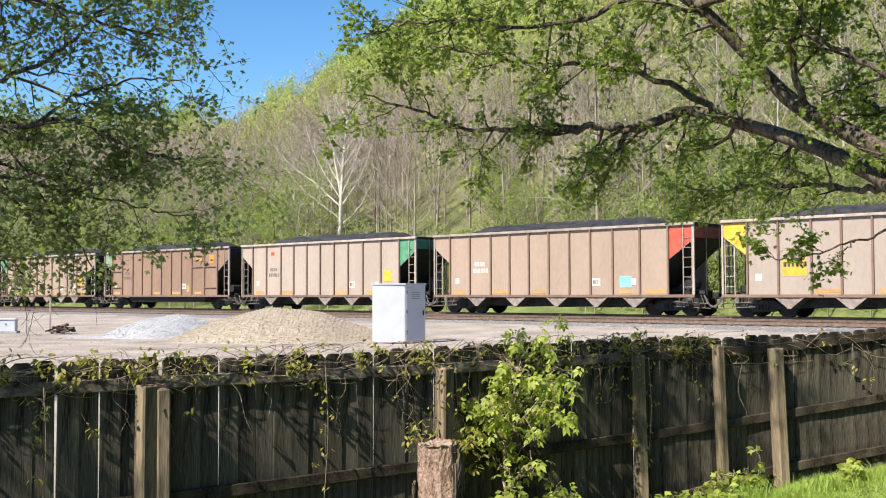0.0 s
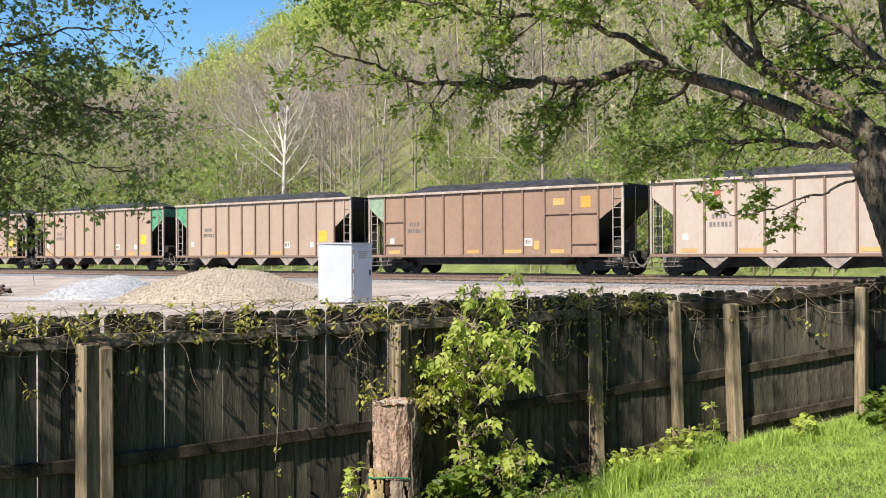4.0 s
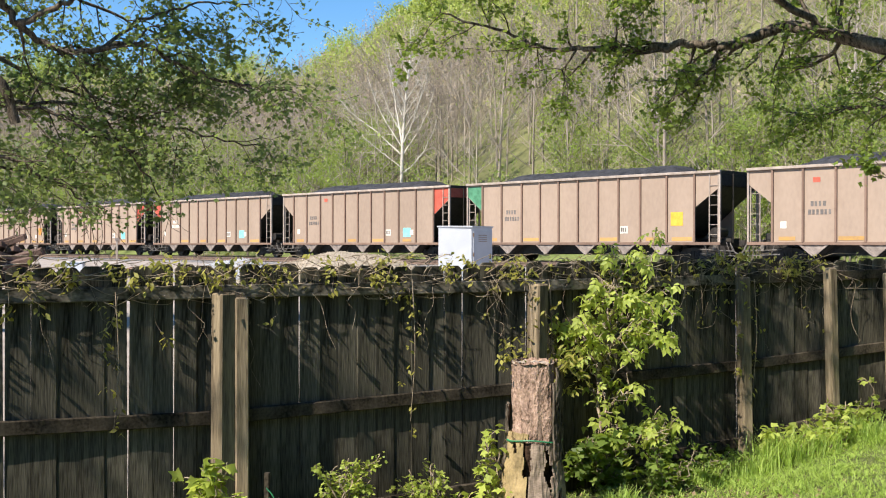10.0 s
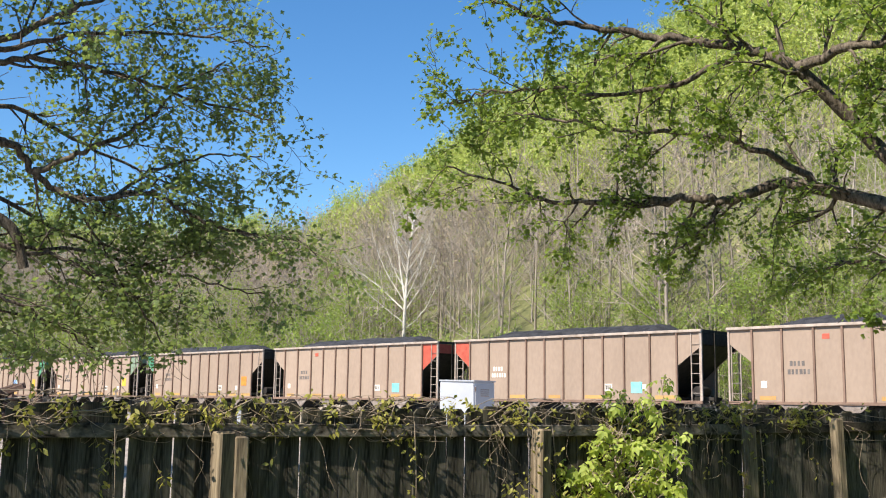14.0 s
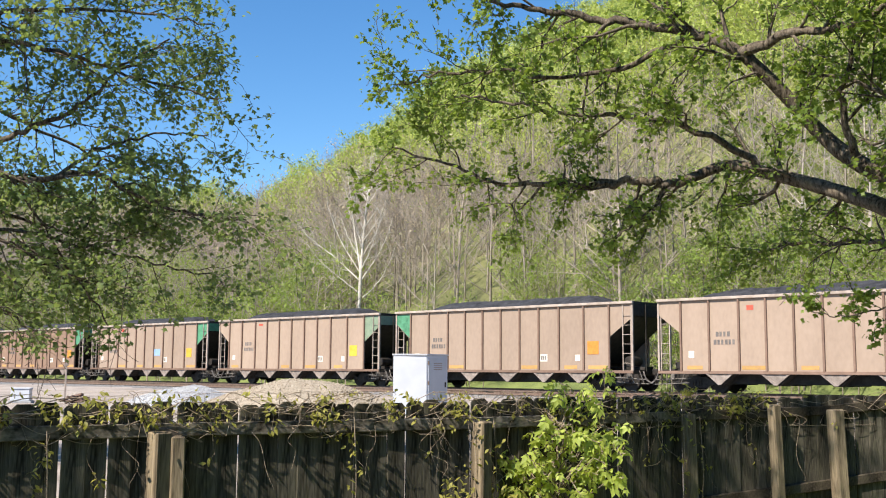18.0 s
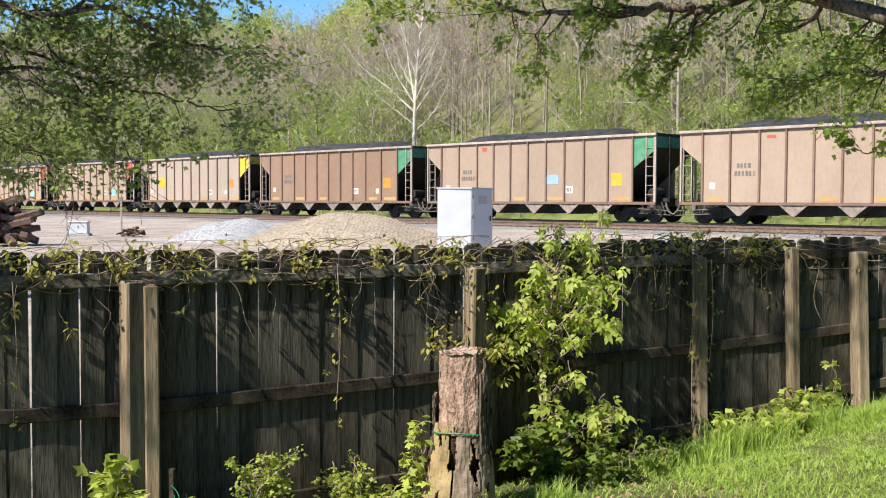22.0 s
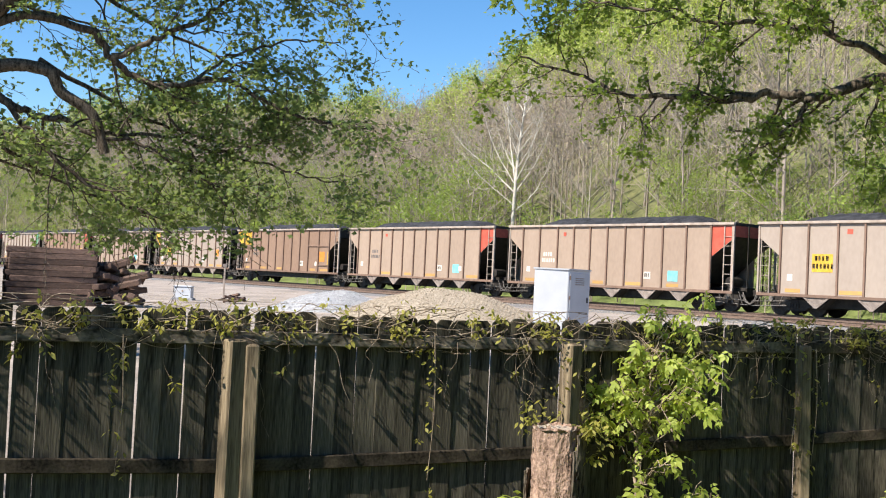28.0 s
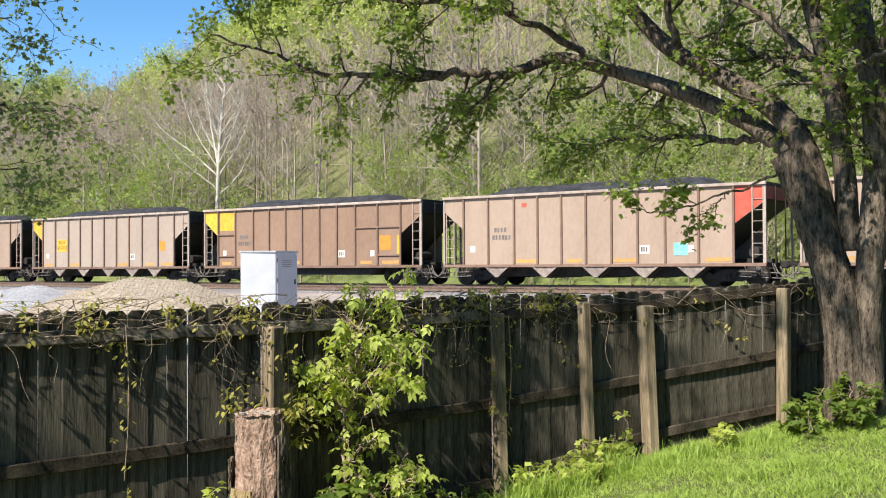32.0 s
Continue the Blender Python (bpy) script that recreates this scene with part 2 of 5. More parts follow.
class Pile:
    """Gathers arrays of vertices and faces."""

    def __init__(self):
        self.v, self.f, self.n = [], [], 0

    def add(self, v, f):
        self.v.append(v)
        self.f.append(np.asarray(f) + self.n)
        self.n += len(v)

    def mesh(self, name, material, smooth=False):
        return mesh_np(name, np.concatenate(self.v), np.concatenate(self.f), material, smooth)


# ---------------------------------------------------------------- plan
TRACK = (-16.974, 58.035)
TURN = -34.777
RAIL_Z = 0.487
U = np.array([math.cos(radians(TURN)), math.sin(radians(TURN))])
AWAY = np.array([-U[1], U[0]])
FENCE = [(-7.94, -0.56), (-6.08, 1.01), (-4.22, 2.58), (-2.366, 4.158), (-0.505, 5.735), (1.2, 7.215), (1.953, 7.543), (2.572, 7.898), (4.0, 8.5), (5.5, 10.0), (7.2, 11.4)]


def sstep(a, b, x):
    t = np.clip((x - a) / (b - a), 0, 1)
    return t * t * (3 - 2 * t)


RIDGE_AZ = [-180, -90, -60, -40, -32, -25, -21, -18.5, -17, -15.4, -13.6, -11.3, -9.2, -7.1, -5.3, -0.7, 5, 12, 25, 60, 120, 180]
RIDGE_EL = [6, 6, 8, 8.6, 8.8, 9.2, 9.1, 8.6, 9.3, 10.3, 11.3, 12.7, 14.4, 15.9, 16.8, 18.8, 20.9, 22.5, 23.4, 18, 6, 6]


def ground_z(x, y):
    x, y = np.asarray(x, float), np.asarray(y, float)
    d = (x + 2.366) * 0.558 - (y - 4.158) * 0.83
    garden = np.interp(x, [-5, -1, 1.2, 2.57, 3.9, 5, 9], [-0.85, -0.74, -0.63, -0.4, -0.2, -0.08, 0.2]) + 0.03 * np.sin(1.7 * x + 0.6) * np.cos(1.3 * y)
    mixg = sstep(-5.5, -0.25, d)
    b = (x - TRACK[0]) * AWAY[0] + (y - TRACK[1]) * AWAY[1]
    yard = 0.26 * sstep(-17, -8, b) + 0.04 * np.sin(0.5 * x) * np.sin(0.43 * y)
    yard = yard - 0.25 * sstep(4.0, 7.0, b)
    r = np.hypot(x, y) + 1e-6
    az = np.degrees(np.arctan2(x, y))
    el = np.interp(az, RIDGE_AZ, RIDGE_EL)
    foot = r - b + 9
    far = np.maximum(250.0, foot + 60)
    top = far * np.tan(np.radians(el)) - 9
    t = np.clip((r - foot) / (far - foot), 0, 1)
    hill = np.where((b > 9) | (np.abs(az) > 75), top * t ** 0.85, 0)
    hill = hill * sstep(9, 14, b) + 2.2 * np.sin(x * 0.06) * np.cos(y * 0.05) * sstep(0.1, 0.3, t) * sstep(9, 30, b)
    hill = np.where(r > far, hill - (r - far) * 0.15, hill)
    z = mixg * garden + (1 - mixg) * yard
    return z + np.where(b > 9, hill, 0)


# ---------------------------------------------------------------- ground
def build_ground():
    az = np.radians(np.concatenate([np.arange(-180, -48, 4.0), np.arange(-48, 30, 0.5), np.arange(30, 180, 4.0)]))
    rr = np.concatenate([[0.05], np.geomspace(0.6, 14, 70), np.geomspace(14.6, 300, 110), np.geomspace(330, 4000, 8)])
    A, R = np.meshgrid(az, rr)
    X, Y = R * np.sin(A), R * np.cos(A)
    Z = np.maximum(ground_z(X, Y), -30)
    n = len(az)
    idx = np.arange(len(rr) * n).reshape(len(rr), n)
    nxt = np.roll(idx, -1, axis=1)
    f = np.stack([idx[:-1], idx[1:], nxt[1:], nxt[:-1]], -1).reshape(-1, 4)[:, ::-1]
    me = mesh_np("ground", np.stack([X, Y, Z], -1).reshape(-1, 3), f, M_YARD, True)
    for m in (M_LAWNSOIL, M_FOREST, M_VERGE, M_BALLAST):
        me.materials.append(m)
    c = me.polygons
    cx = np.zeros(len(c) * 3, np.float32)
    c.foreach_get("center", cx)
    cx = cx.reshape(-1, 3)
    d = (cx[:, 0] + 2.366) * 0.558 - (cx[:, 1] - 4.158) * 0.83
    b = (cx[:, 0] - TRACK[0]) * AWAY[0] + (cx[:, 1] - TRACK[1]) * AWAY[1]
    c.foreach_set("material_index", np.where(d > -1.0, 1, np.where(b > 14, 2, np.where(b > 3.4, 3, np.where(b > -7.5, 4, 0)))).astype(np.int32))
    tagged(new("ground", me), "pale gravel yard, lawn and wooded hillside ground", "ground", kind="structure")


M_LAWNSOIL = surf("lawn_soil", (0.045, 0.05, 0.018), (0.11, 0.125, 0.042), 2, 0.95, 0.8, 0, 30, dist=0.03)
M_FOREST = surf("forest_floor", (0.08, 0.085, 0.034), (0.175, 0.175, 0.075), 0.3, 0.95, 0, 0, 3)
M_VERGE = surf("grassy_verge", (0.07, 0.09, 0.03), (0.16, 0.19, 0.06), 0.6, 0.95, 0.5, 0, 12)
build_ground()


def build_sky_block_wall():
    """An unseen wall added behind the camera to keep sky light off the fence."""
    w = tagged(new("wall_sky_block"), "unseen dark weatherboard wall added to keep sky light off the fence", "wall", kind="structure")
    w.matrix_world = pose(6.9, -2.1, -1.0, 0, 0, 40.3)
    part("wall", box_bm(-8.5, 8.5, -0.3, 0, 0, 9.0, bevel=0.02), M_WEATHERBOARD, w)
    for i in range(36):
        part("weatherboard", box_bm(-8.5, 8.5, 0.004, 0.03, 0.25 * i, 0.25 * i + 0.235), M_WEATHERBOARD, w)


# dark paint, so the added wall bounces little light back
M_WEATHERBOARD = surf("weatherboard_paint", (0.06, 0.05, 0.04), (0.11, 0.095, 0.078), 2, 0.8, 0.3)
build_sky_block_wall()


def build_track(offset, name):
    """Two rails on ties, offset metres from the train's line towards the hill."""
    o = np.array(TRACK) + AWAY * offset
    m = pose(o[0], o[1], RAIL_Z, 0, 0, TURN)
    root = tagged(new(name), "rusty steel rails on weathered wooden ties in ballast", "railway track", "railway tracks")
    root.matrix_world = m
    prof = [(-0.07, -0.17), (0.07, -0.17), (0.07, -0.155), (0.015, -0.13), (0.012, -0.04), (0.036, -0.035), (0.036, 0.0), (-0.036, 0.0), (-0.036, -0.035), (-0.012, -0.04), (-0.015, -0.13), (-0.07, -0.155)]
    for y in (-0.75, 0.75):
        bm = bmesh.new()
        prism(bm, [(px, pz) for px, pz in prof], -160, 160)
        bmesh.ops.rotate(bm, verts=bm.verts, matrix=Matrix.Rotation(radians(-90), 3, "Z"))
        bmesh.ops.translate(bm, verts=bm.verts, vec=(0, y, 0))
        part("rail", bm, M_RAIL, root)
    bed = bmesh.new()
    prism(bed, [(-2.6, -0.6), (2.6, -0.6), (1.7, -0.2), (-1.7, -0.2)], -160, 160)
    bmesh.ops.rotate(bed, verts=bed.verts, matrix=Matrix.Rotation(radians(-90), 3, "Z"))
    part("ballast_bed", bed, M_BALLAST, root)
    tie = box_bm(-0.115, 0.115, -1.3, 1.3, -0.34, -0.165, bevel=0.012)
    first = part("tie", tie, M_TIE, root)
    first.location = (-60, 0, 0)
    rng = random.Random(5)
    for i in range(1, 190):
        ob = first.copy()
        scene.collection.objects.link(ob)
        ob.location = (-60 + i * 0.56, rng.uniform(-0.04, 0.04), rng.uniform(-0.008, 0.008))
        ob.rotation_euler = (0, 0, rng.uniform(-0.02, 0.02))


build_track(1.6, "main_track")
build_track(-2.9, "near_track")
# ---------------------------------------------------------------- coal train
PITCH, BODY = 16.15, 14.9
RIBS = (1.13, 2.45, 3.8, 4.98, 6.15, 7.32, 8.5, 9.66, 10.85, 12.25, 13.65)
HALF, SILL, TOP = 1.6, 0.9, 4.0
PAINT = {
    "red": surf("red_panel_paint", (0.34, 0.06, 0.04), (0.52, 0.11, 0.07), 4, 0.6, 0.1),
    "green": surf("green_panel_paint", (0.045, 0.15, 0.08), (0.1, 0.29, 0.17), 4, 0.6, 0.1),
    "sage": surf("faded_green_paint", (0.14, 0.2, 0.14), (0.24, 0.3, 0.21), 4, 0.6, 0.1),
    "yellow": surf("yellow_panel_paint", (0.5, 0.29, 0.03), (0.69, 0.42, 0.06), 4, 0.6, 0.1),
    "orange": surf("orange_placard_paint", (0.48, 0.17, 0.03), (0.6, 0.26, 0.05), 4, 0.6, 0.1),
    "teal": surf("teal_placard_paint", (0.12, 0.45, 0.5), (0.25, 0.6, 0.62), 4, 0.6, 0.1),
    "white": surf("white_stencil_paint", (0.5, 0.46, 0.4), (0.72, 0.67, 0.6), 4, 0.6, 0.1),
    "black": surf("black_stencil_paint", (0.09, 0.08, 0.078), (0.19, 0.165, 0.15), 4, 0.6, 0.1),
    "blue": surf("sprayed_blue_paint", (0.2, 0.33, 0.6), (0.32, 0.45, 0.68), 4, 0.7, 0.1),
    "ochre": surf("ochre_stripe_paint", (0.3, 0.19, 0.11), (0.56, 0.32, 0.07), 2.2, 0.7, 0.1),
}
M_RIG = surf("grey_rod_steel", (0.04, 0.036, 0.034), (0.2, 0.18, 0.165), 8, 0.6, 0.2)
_shared = {}


def shared_part(key, name, make, material, parent, loc=(0, 0, 0), rot=(0, 0, 0), label=""):
    """A part whose mesh is made once for a key and then shared."""
    if key not in _shared:
        me = bpy.data.meshes.new(name)
        bm = make()
        bmesh.ops.recalc_face_normals(bm, faces=bm.faces)
        bm.to_mesh(me)
        bm.free()
        me.materials.append(material)
        _shared[key] = me
    ob = new(name, _shared[key])
    ob.parent, ob.location, ob.rotation_euler = parent, loc, rot
    if label:
        ob["label"] = label
    return ob


def side_sheet(sign):
    """A side with its cut-away ends and the thickness of plate."""
    bm = bmesh.new()
    y = sign * HALF
    prism(bm, [(0.0, TOP - 0.1), (0.0, 3.35), (1.1, 2.5), (1.1, SILL), (13.68, SILL), (13.68, 2.45), (BODY, 3.3), (BODY, TOP - 0.1)], y, y - sign * 0.02)
    return bm


def end_slope(x0, x1, sign):
    """The sloping floor sheet that closes the tub over an end platform."""
    bm = bmesh.new()
    prism(bm, [(x0, 3.85), (x0 + sign * 0.05, 3.85), (x0 + sign * 0.05, 3.42), (x1, 1.35), (x1, 1.25), (x0, 3.33)], -HALF + 0.03, HALF - 0.03)
    return bm


def chute_gate():
    """A wide flat gate plate under the sill with a folded lower edge."""
    bm = bmesh.new()
    w, top, tip = 0.6, SILL - 0.1, 0.38
    prism(bm, [(-w, top), (w, top), (0.07, tip), (-0.07, tip)], -HALF - 0.01, -HALF + 0.03)
    for side in (-1, 1):
        prism(bm, [(side * w, top), (side * (w - 0.12), top), (0.0, tip + 0.075), (0.0, tip - 0.012), (side * 0.07, tip - 0.012)], -HALF - 0.045, -HALF - 0.012)
    return bm


def chute_throat():
    """The dark sloping hopper behind the gate."""
    bm = bmesh.new()
    prism(bm, [(-0.68, SILL - 0.09), (0.68, SILL - 0.09), (0.12, 0.34), (-0.12, 0.34)], -HALF + 0.06, HALF - 0.06)
    return bm


def end_plate():
    """The upright sheet that closes the top of the tub's end."""
    return box_bm(-0.012, 0.012, -HALF + 0.03, HALF - 0.03, 3.36, TOP - 0.15)


def brake_rigging():
    """Rods, levers and looped air hoses about the end of the car."""
    bm = bmesh.new()
    for y, z in ((-1.25, 0.62), (-1.1, 0.42)):
        bar(bm, (-1.2, y, z), (0.5, y + 0.1, z - 0.08), 0.022, 5)
    for x in (-0.9, -0.3, 0.2):
        bar(bm, (x, -1.3, 0.92), (x + 0.18, -1.25, 0.4), 0.02, 5)
    loop = [(0.15, -0.9, 0.9), (0.3, -0.95, 0.6), (0.5, -0.9, 0.38), (0.72, -0.85, 0.5), (0.85, -0.8, 0.8)]
    for a, b in zip(loop[:-1], loop[1:]):
        bar(bm, a, b, 0.03, 6)
    bar(bm, (-0.35, -1.35, 0.7), (-0.35, -1.2, 0.7), 0.11, 10)
    return bm


def tub_belly():
    """The deep smooth belly of a bathtub gondola."""
    bm = bmesh.new()
    prism(bm, [(2.6, SILL), (3.3, 0.45), (11.6, 0.45), (12.3, SILL)], -1.35, 1.35)
    return bm


def coal_heap(seed):
    rng = random.Random(seed)
    nx, ny = 60, 16
    bm = bmesh.new()
    grid = []
    for i in range(nx):
        row = []
        x = 0.15 + (BODY - 0.3) * i / (nx - 1)
        e = min(1.0, max(0.0, min((x - 0.5) / 2.6, (BODY - 1.9 - x) / 0.9)))
        for j in range(ny):
            y = -HALF + 0.06 + (2 * HALF - 0.12) * j / (ny - 1)
            c = max(0.0, 1 - abs(y) / HALF) ** 0.55
            z = 3.72 + 0.68 * (e ** 0.7) * min(1.0, 1.25 * c) + 0.05 * noise.noise((x * 0.8, y * 0.8, seed)) + 0.06 * noise.noise((x * 4, y * 4, seed)) + rng.uniform(-0.02, 0.02)
            row.append(bm.verts.new((x, y, z)))
        grid.append(row)
    for i in range(nx - 1):
        for j in range(ny - 1):
            bm.faces.new((grid[i][j], grid[i + 1][j], grid[i + 1][j + 1], grid[i][j + 1]))
    return bm


def ladder(n=6, w=0.42):
    bm = bmesh.new()
    for x in (0, w):
        box(bm, x - 0.02, x + 0.02, -0.02, 0.02, 0.0, 2.95)
    for i in range(n):
        bar(bm, (0, 0, 0.35 + i * 0.42), (w, 0, 0.35 + i * 0.42), 0.014, 5)
    return bm


def side_frame():
    """The cast side frame of a bogie."""
    bm = bmesh.new()
    prism(bm, [(-1.15, 0.36), (-0.98, 0.5), (-0.72, 0.5), (-0.45, 0.68), (0.45, 0.68), (0.72, 0.5), (0.98, 0.5), (1.15, 0.36), (0.98, 0.3), (0.72, 0.36), (0.4, 0.22), (-0.4, 0.22), (-0.72, 0.36), (-0.98, 0.3)], -0.08, 0.08)
    for x in (-0.2, -0.07, 0.07, 0.2):
        bar(bm, (x, -0.1, 0.3), (x, -0.1, 0.52), 0.05, 8)
    for x in (-0.9, 0.9):
        bar(bm, (x, -0.14, 0.457), (x, 0.1, 0.457), 0.12, 10)
    return bm


def wheelset():
    bm = bmesh.new()
    bar(bm, (0, -1.0, 0), (0, 1.0, 0), 0.075, 10)
    for s in (-1, 1):
        bar(bm, (0, s * 0.68, 0), (0, s * 0.82, 0), 0.457, 28)
        bar(bm, (0, s * 0.64, 0), (0, s * 0.68, 0), 0.485, 28)
        bar(bm, (0, s * 0.82, 0), (0, s * 0.86, 0), 0.16, 12)
    return bm


def plate(w, h):
    return lambda: box_bm(-w / 2, w / 2, -0.004, 0.004, -h / 2, h / 2)


def stencil(rows):
    """Rows of plain bars in place of lettering."""
    def make():
        bm = bmesh.new()
        for x, z, n, w, h in rows:
            for i in range(n):
                box(bm, x + i * w * 1.3, x + i * w * 1.3 + w * (0.75 if i % 3 else 0.95), -0.004, 0.004, z, z + h)
        return bm
    return make


def tri_panel(right):
    """The painted end panel above the cut-away corner."""
    def make():
        bm = bmesh.new()
        if right:
            prism(bm, [(13.68, TOP - 0.16), (13.68, 2.46), (BODY - 0.02, 3.31), (BODY - 0.02, TOP - 0.16)], -HALF - 0.005, -HALF)
        else:
            prism(bm, [(0.02, TOP - 0.16), (0.02, 3.36), (1.1, 2.52), (1.1, TOP - 0.16)], -HALF - 0.005, -HALF)
        return bm
    return make


def build_car(number, tint, kind, left, right, label, marks):
    car = tagged(new("coal_hopper_car"), label, "railway car", "cars of the coal train")
    body, k = M_BODY[tint], (tint, kind)
    shared_part(("near", tint), "side_sheet", lambda: side_sheet(-1), body, car)
    shared_part(("far", tint), "side_sheet", lambda: side_sheet(1), body, car)
    shared_part("slopeL", "end_slope_sheet", lambda: end_slope(0.12, 2.6, 1), M_DARK, car)
    shared_part("slopeR", "end_slope_sheet", lambda: end_slope(BODY - 0.12, BODY - 2.6, -1), M_DARK, car)
    shared_part(("belly", kind), "underframe", (lambda: box(tub_belly(), 0.2, BODY - 0.2, -0.3, 0.3, 0.75, 1.05)) if kind == "tub" else (lambda: box(box_bm(0.2, BODY - 0.2, -0.35, 0.35, 0.7, 1.1), 2.7, 12.2, -1.1, 1.1, 0.4, 0.82)), M_DARK, car)
    for y in (-HALF, HALF):
        s = -1 if y < 0 else 1
        shared_part(("chord", s), "top_chord", lambda: box_bm(-0.02, BODY + 0.02, min(0, s * 0.09) - 0.03, max(0, s * 0.09) + 0.03, TOP - 0.12, TOP, bevel=0.015), M_CHORD, car, (0, y, 0))
        shared_part(("sill", s, tint), "side_sill", lambda: box_bm(0.0, BODY, min(0, s * 0.07), max(0, s * 0.07), SILL - 0.1, SILL + 0.03, bevel=0.01), M_RIB, car, (0, y, 0))
        for i, x in enumerate(RIBS):
            shared_part(("rib", s), "side_rib", lambda: box_bm(-0.045, 0.045, min(0, s * 0.085), max(0, s * 0.085), SILL, TOP - 0.12, bevel=0.012), M_RIB, car, (x, y, 0))
        for x in (0.04, BODY - 0.04):
            shared_part(("post", s), "corner_post", lambda: box_bm(-0.04, 0.04, -0.04, 0.04, SILL, TOP - 0.1), M_CHORD, car, (x, y, 0))
    for x in (0.05, BODY - 0.05):
        shared_part("endchord", "end_chord", lambda: box_bm(-0.06, 0.06, -HALF, HALF, TOP - 0.14, TOP - 0.004), M_DARK, car, (x, 0, 0))
        shared_part("endsill", "end_platform", lambda: box_bm(-0.06, 0.06, -HALF, HALF, SILL - 0.12, SILL + 0.05), M_DARK, car, (x, 0, 0))
    shared_part("ladL", "ladder", ladder, M_CHORD, car, (0.12, -HALF + 0.06, SILL))
    shared_part("ladL", "ladder", ladder, M_CHORD, car, (BODY - 0.52, -HALF - 0.03, SILL))
    for x, turn in ((0.1, math.pi), (BODY - 0.1, 0.0)):
        shared_part("rigging", "brake_rigging", brake_rigging, M_RIG, car, (x, 0 if turn == 0 else -2.4, 0), (0, 0, turn), "grimy rods and air hoses")
    shared_part(("endl", left), "end_plate", end_plate, PAINT[left] if left else M_DARK, car, (0.03, 0, 0))
    shared_part(("endr", right), "end_plate", end_plate, PAINT[right] if right else M_DARK, car, (BODY - 0.03, 0, 0))
    for x in (-0.03, BODY + 0.03):
        shared_part("brake", "end_upright", lambda: box_bm(-0.02, 0.02, -0.03, 0.03, SILL, TOP - 0.1), M_DARK, car, (x, -0.6, 0))
        shared_part("brake", "end_upright", lambda: box_bm(-0.02, 0.02, -0.03, 0.03, SILL, TOP - 0.1), M_DARK, car, (x, 0.6, 0))
    shared_part("tank", "air_reservoir", lambda: bar(bmesh.new(), (0, -0.4, 0), (0, 0.4, 0), 0.22, 14), M_TRUCK, car, (BODY - 0.7, -0.5, 1.35))
    shared_part("box", "brake_valve_box", lambda: box_bm(-0.2, 0.2, -0.12, 0.12, -0.15, 0.15, bevel=0.03), M_TRUCK, car, (0.7, -0.9, 1.15))
    if kind == "hopper":
        for x in (3.13, 5.57, 8.0, 10.2, 12.2):
            throat = shared_part("throat", "discharge_chute", chute_throat, M_DARK, car, (x - 0.25, 0, 0), label="black steel hopper chute")
            shared_part("gate", "gate", chute_gate, M_CHUTE, throat, label="dusty pale gate plate")
    shared_part(("coal", number % 5), "coal_load", lambda: coal_heap(number % 5), M_COAL, car, label="heaped black coal")
    for x, s in ((-0.62, -1), (BODY + 0.62, 1)):
        shared_part(("coupler", s), "coupler", lambda: box(box_bm(-0.55, 0.55, -0.09, 0.09, 0.78, 0.98, bevel=0.03), s * 0.3, s * 0.62, -0.16, 0.16, 0.72, 1.02, bevel=0.04), M_TRUCK, car, (x, 0, 0))
        shared_part("hose", "brake_hose", lambda: bar(bmesh.new(), (0, 0, 0.85), (0, 0.05, 0.35), 0.025, 6), M_DARK, car, (x * 0.98, -0.35, 0))
    for x in (1.55, BODY - 1.55):
        bogie = new("bogie")
        bogie.parent, bogie.location = car, (x, 0, 0)
        shared_part("bolster", "bolster", lambda: box_bm(-0.22, 0.22, -1.1, 1.1, 0.4, 0.72, bevel=0.04), M_TRUCK, bogie)
        for y in (-1.0, 1.0):
            shared_part("frame", "side_frame", side_frame, M_TRUCK, bogie, (0, y, 0))
        for wx in (-0.9, 0.9):
            WHEELS.append(shared_part("wheelset", "wheelset", wheelset, M_TRUCK, bogie, (wx, 0, 0.457)))
    face = -HALF - 0.006
    if kind == "tub":
        for x0, x1, z in ((1.13, 2.45, 2.6), (1.13, 2.45, 1.45), (10.85, 13.65, 2.75), (12.25, 13.65, 1.4)):
            shared_part(("bar", x0, x1, z), "door_rail", lambda: box_bm(x0, x1, -0.07, 0, z - 0.04, z + 0.04, bevel=0.01), M_RIB, car, (0, -HALF, 0))
    if left:
        shared_part(("tl", left), "end_panel", tri_panel(False), PAINT[left], car, label=left + " painted corner panel")
    if right:
        shared_part(("tr", right), "end_panel", tri_panel(True), PAINT[right], car, label=right + " painted corner panel")
    for col, x, z, w, h in marks:
        shared_part(("plate", col, w, h), "placard", plate(w, h), PAINT[col], car, (x, face, z), label=col + " painted placard")
    for i, x in enumerate((1.75, 4.4, 6.75, 9.1, 11.5, 13.0)):
        if (number * 7 + i * 3) % 4:
            shared_part(("stripe", i % 2), "stripe", plate(0.72 + 0.3 * (i % 2), 0.16), PAINT["ochre"], car, (x, face, SILL + 0.17), label="faded ochre stripe")
    marks_ob = shared_part(("sten", number in (1, 8, 15)), "stencil", stencil([(2.75, 2.35, 4, 0.13, 0.2), (2.65, 2.02, 6, 0.13, 0.2)]), PAINT["white" if number in (1, 8, 15) else "black"], car, (0.0, face, 0), label="stencilled letter bars")
    marks_ob["kind"] = "stuff"
    wb = shared_part("wb", "placard", plate(0.42, 0.34), PAINT["white"], car, (9.95, face, 1.5), label="white square placard")
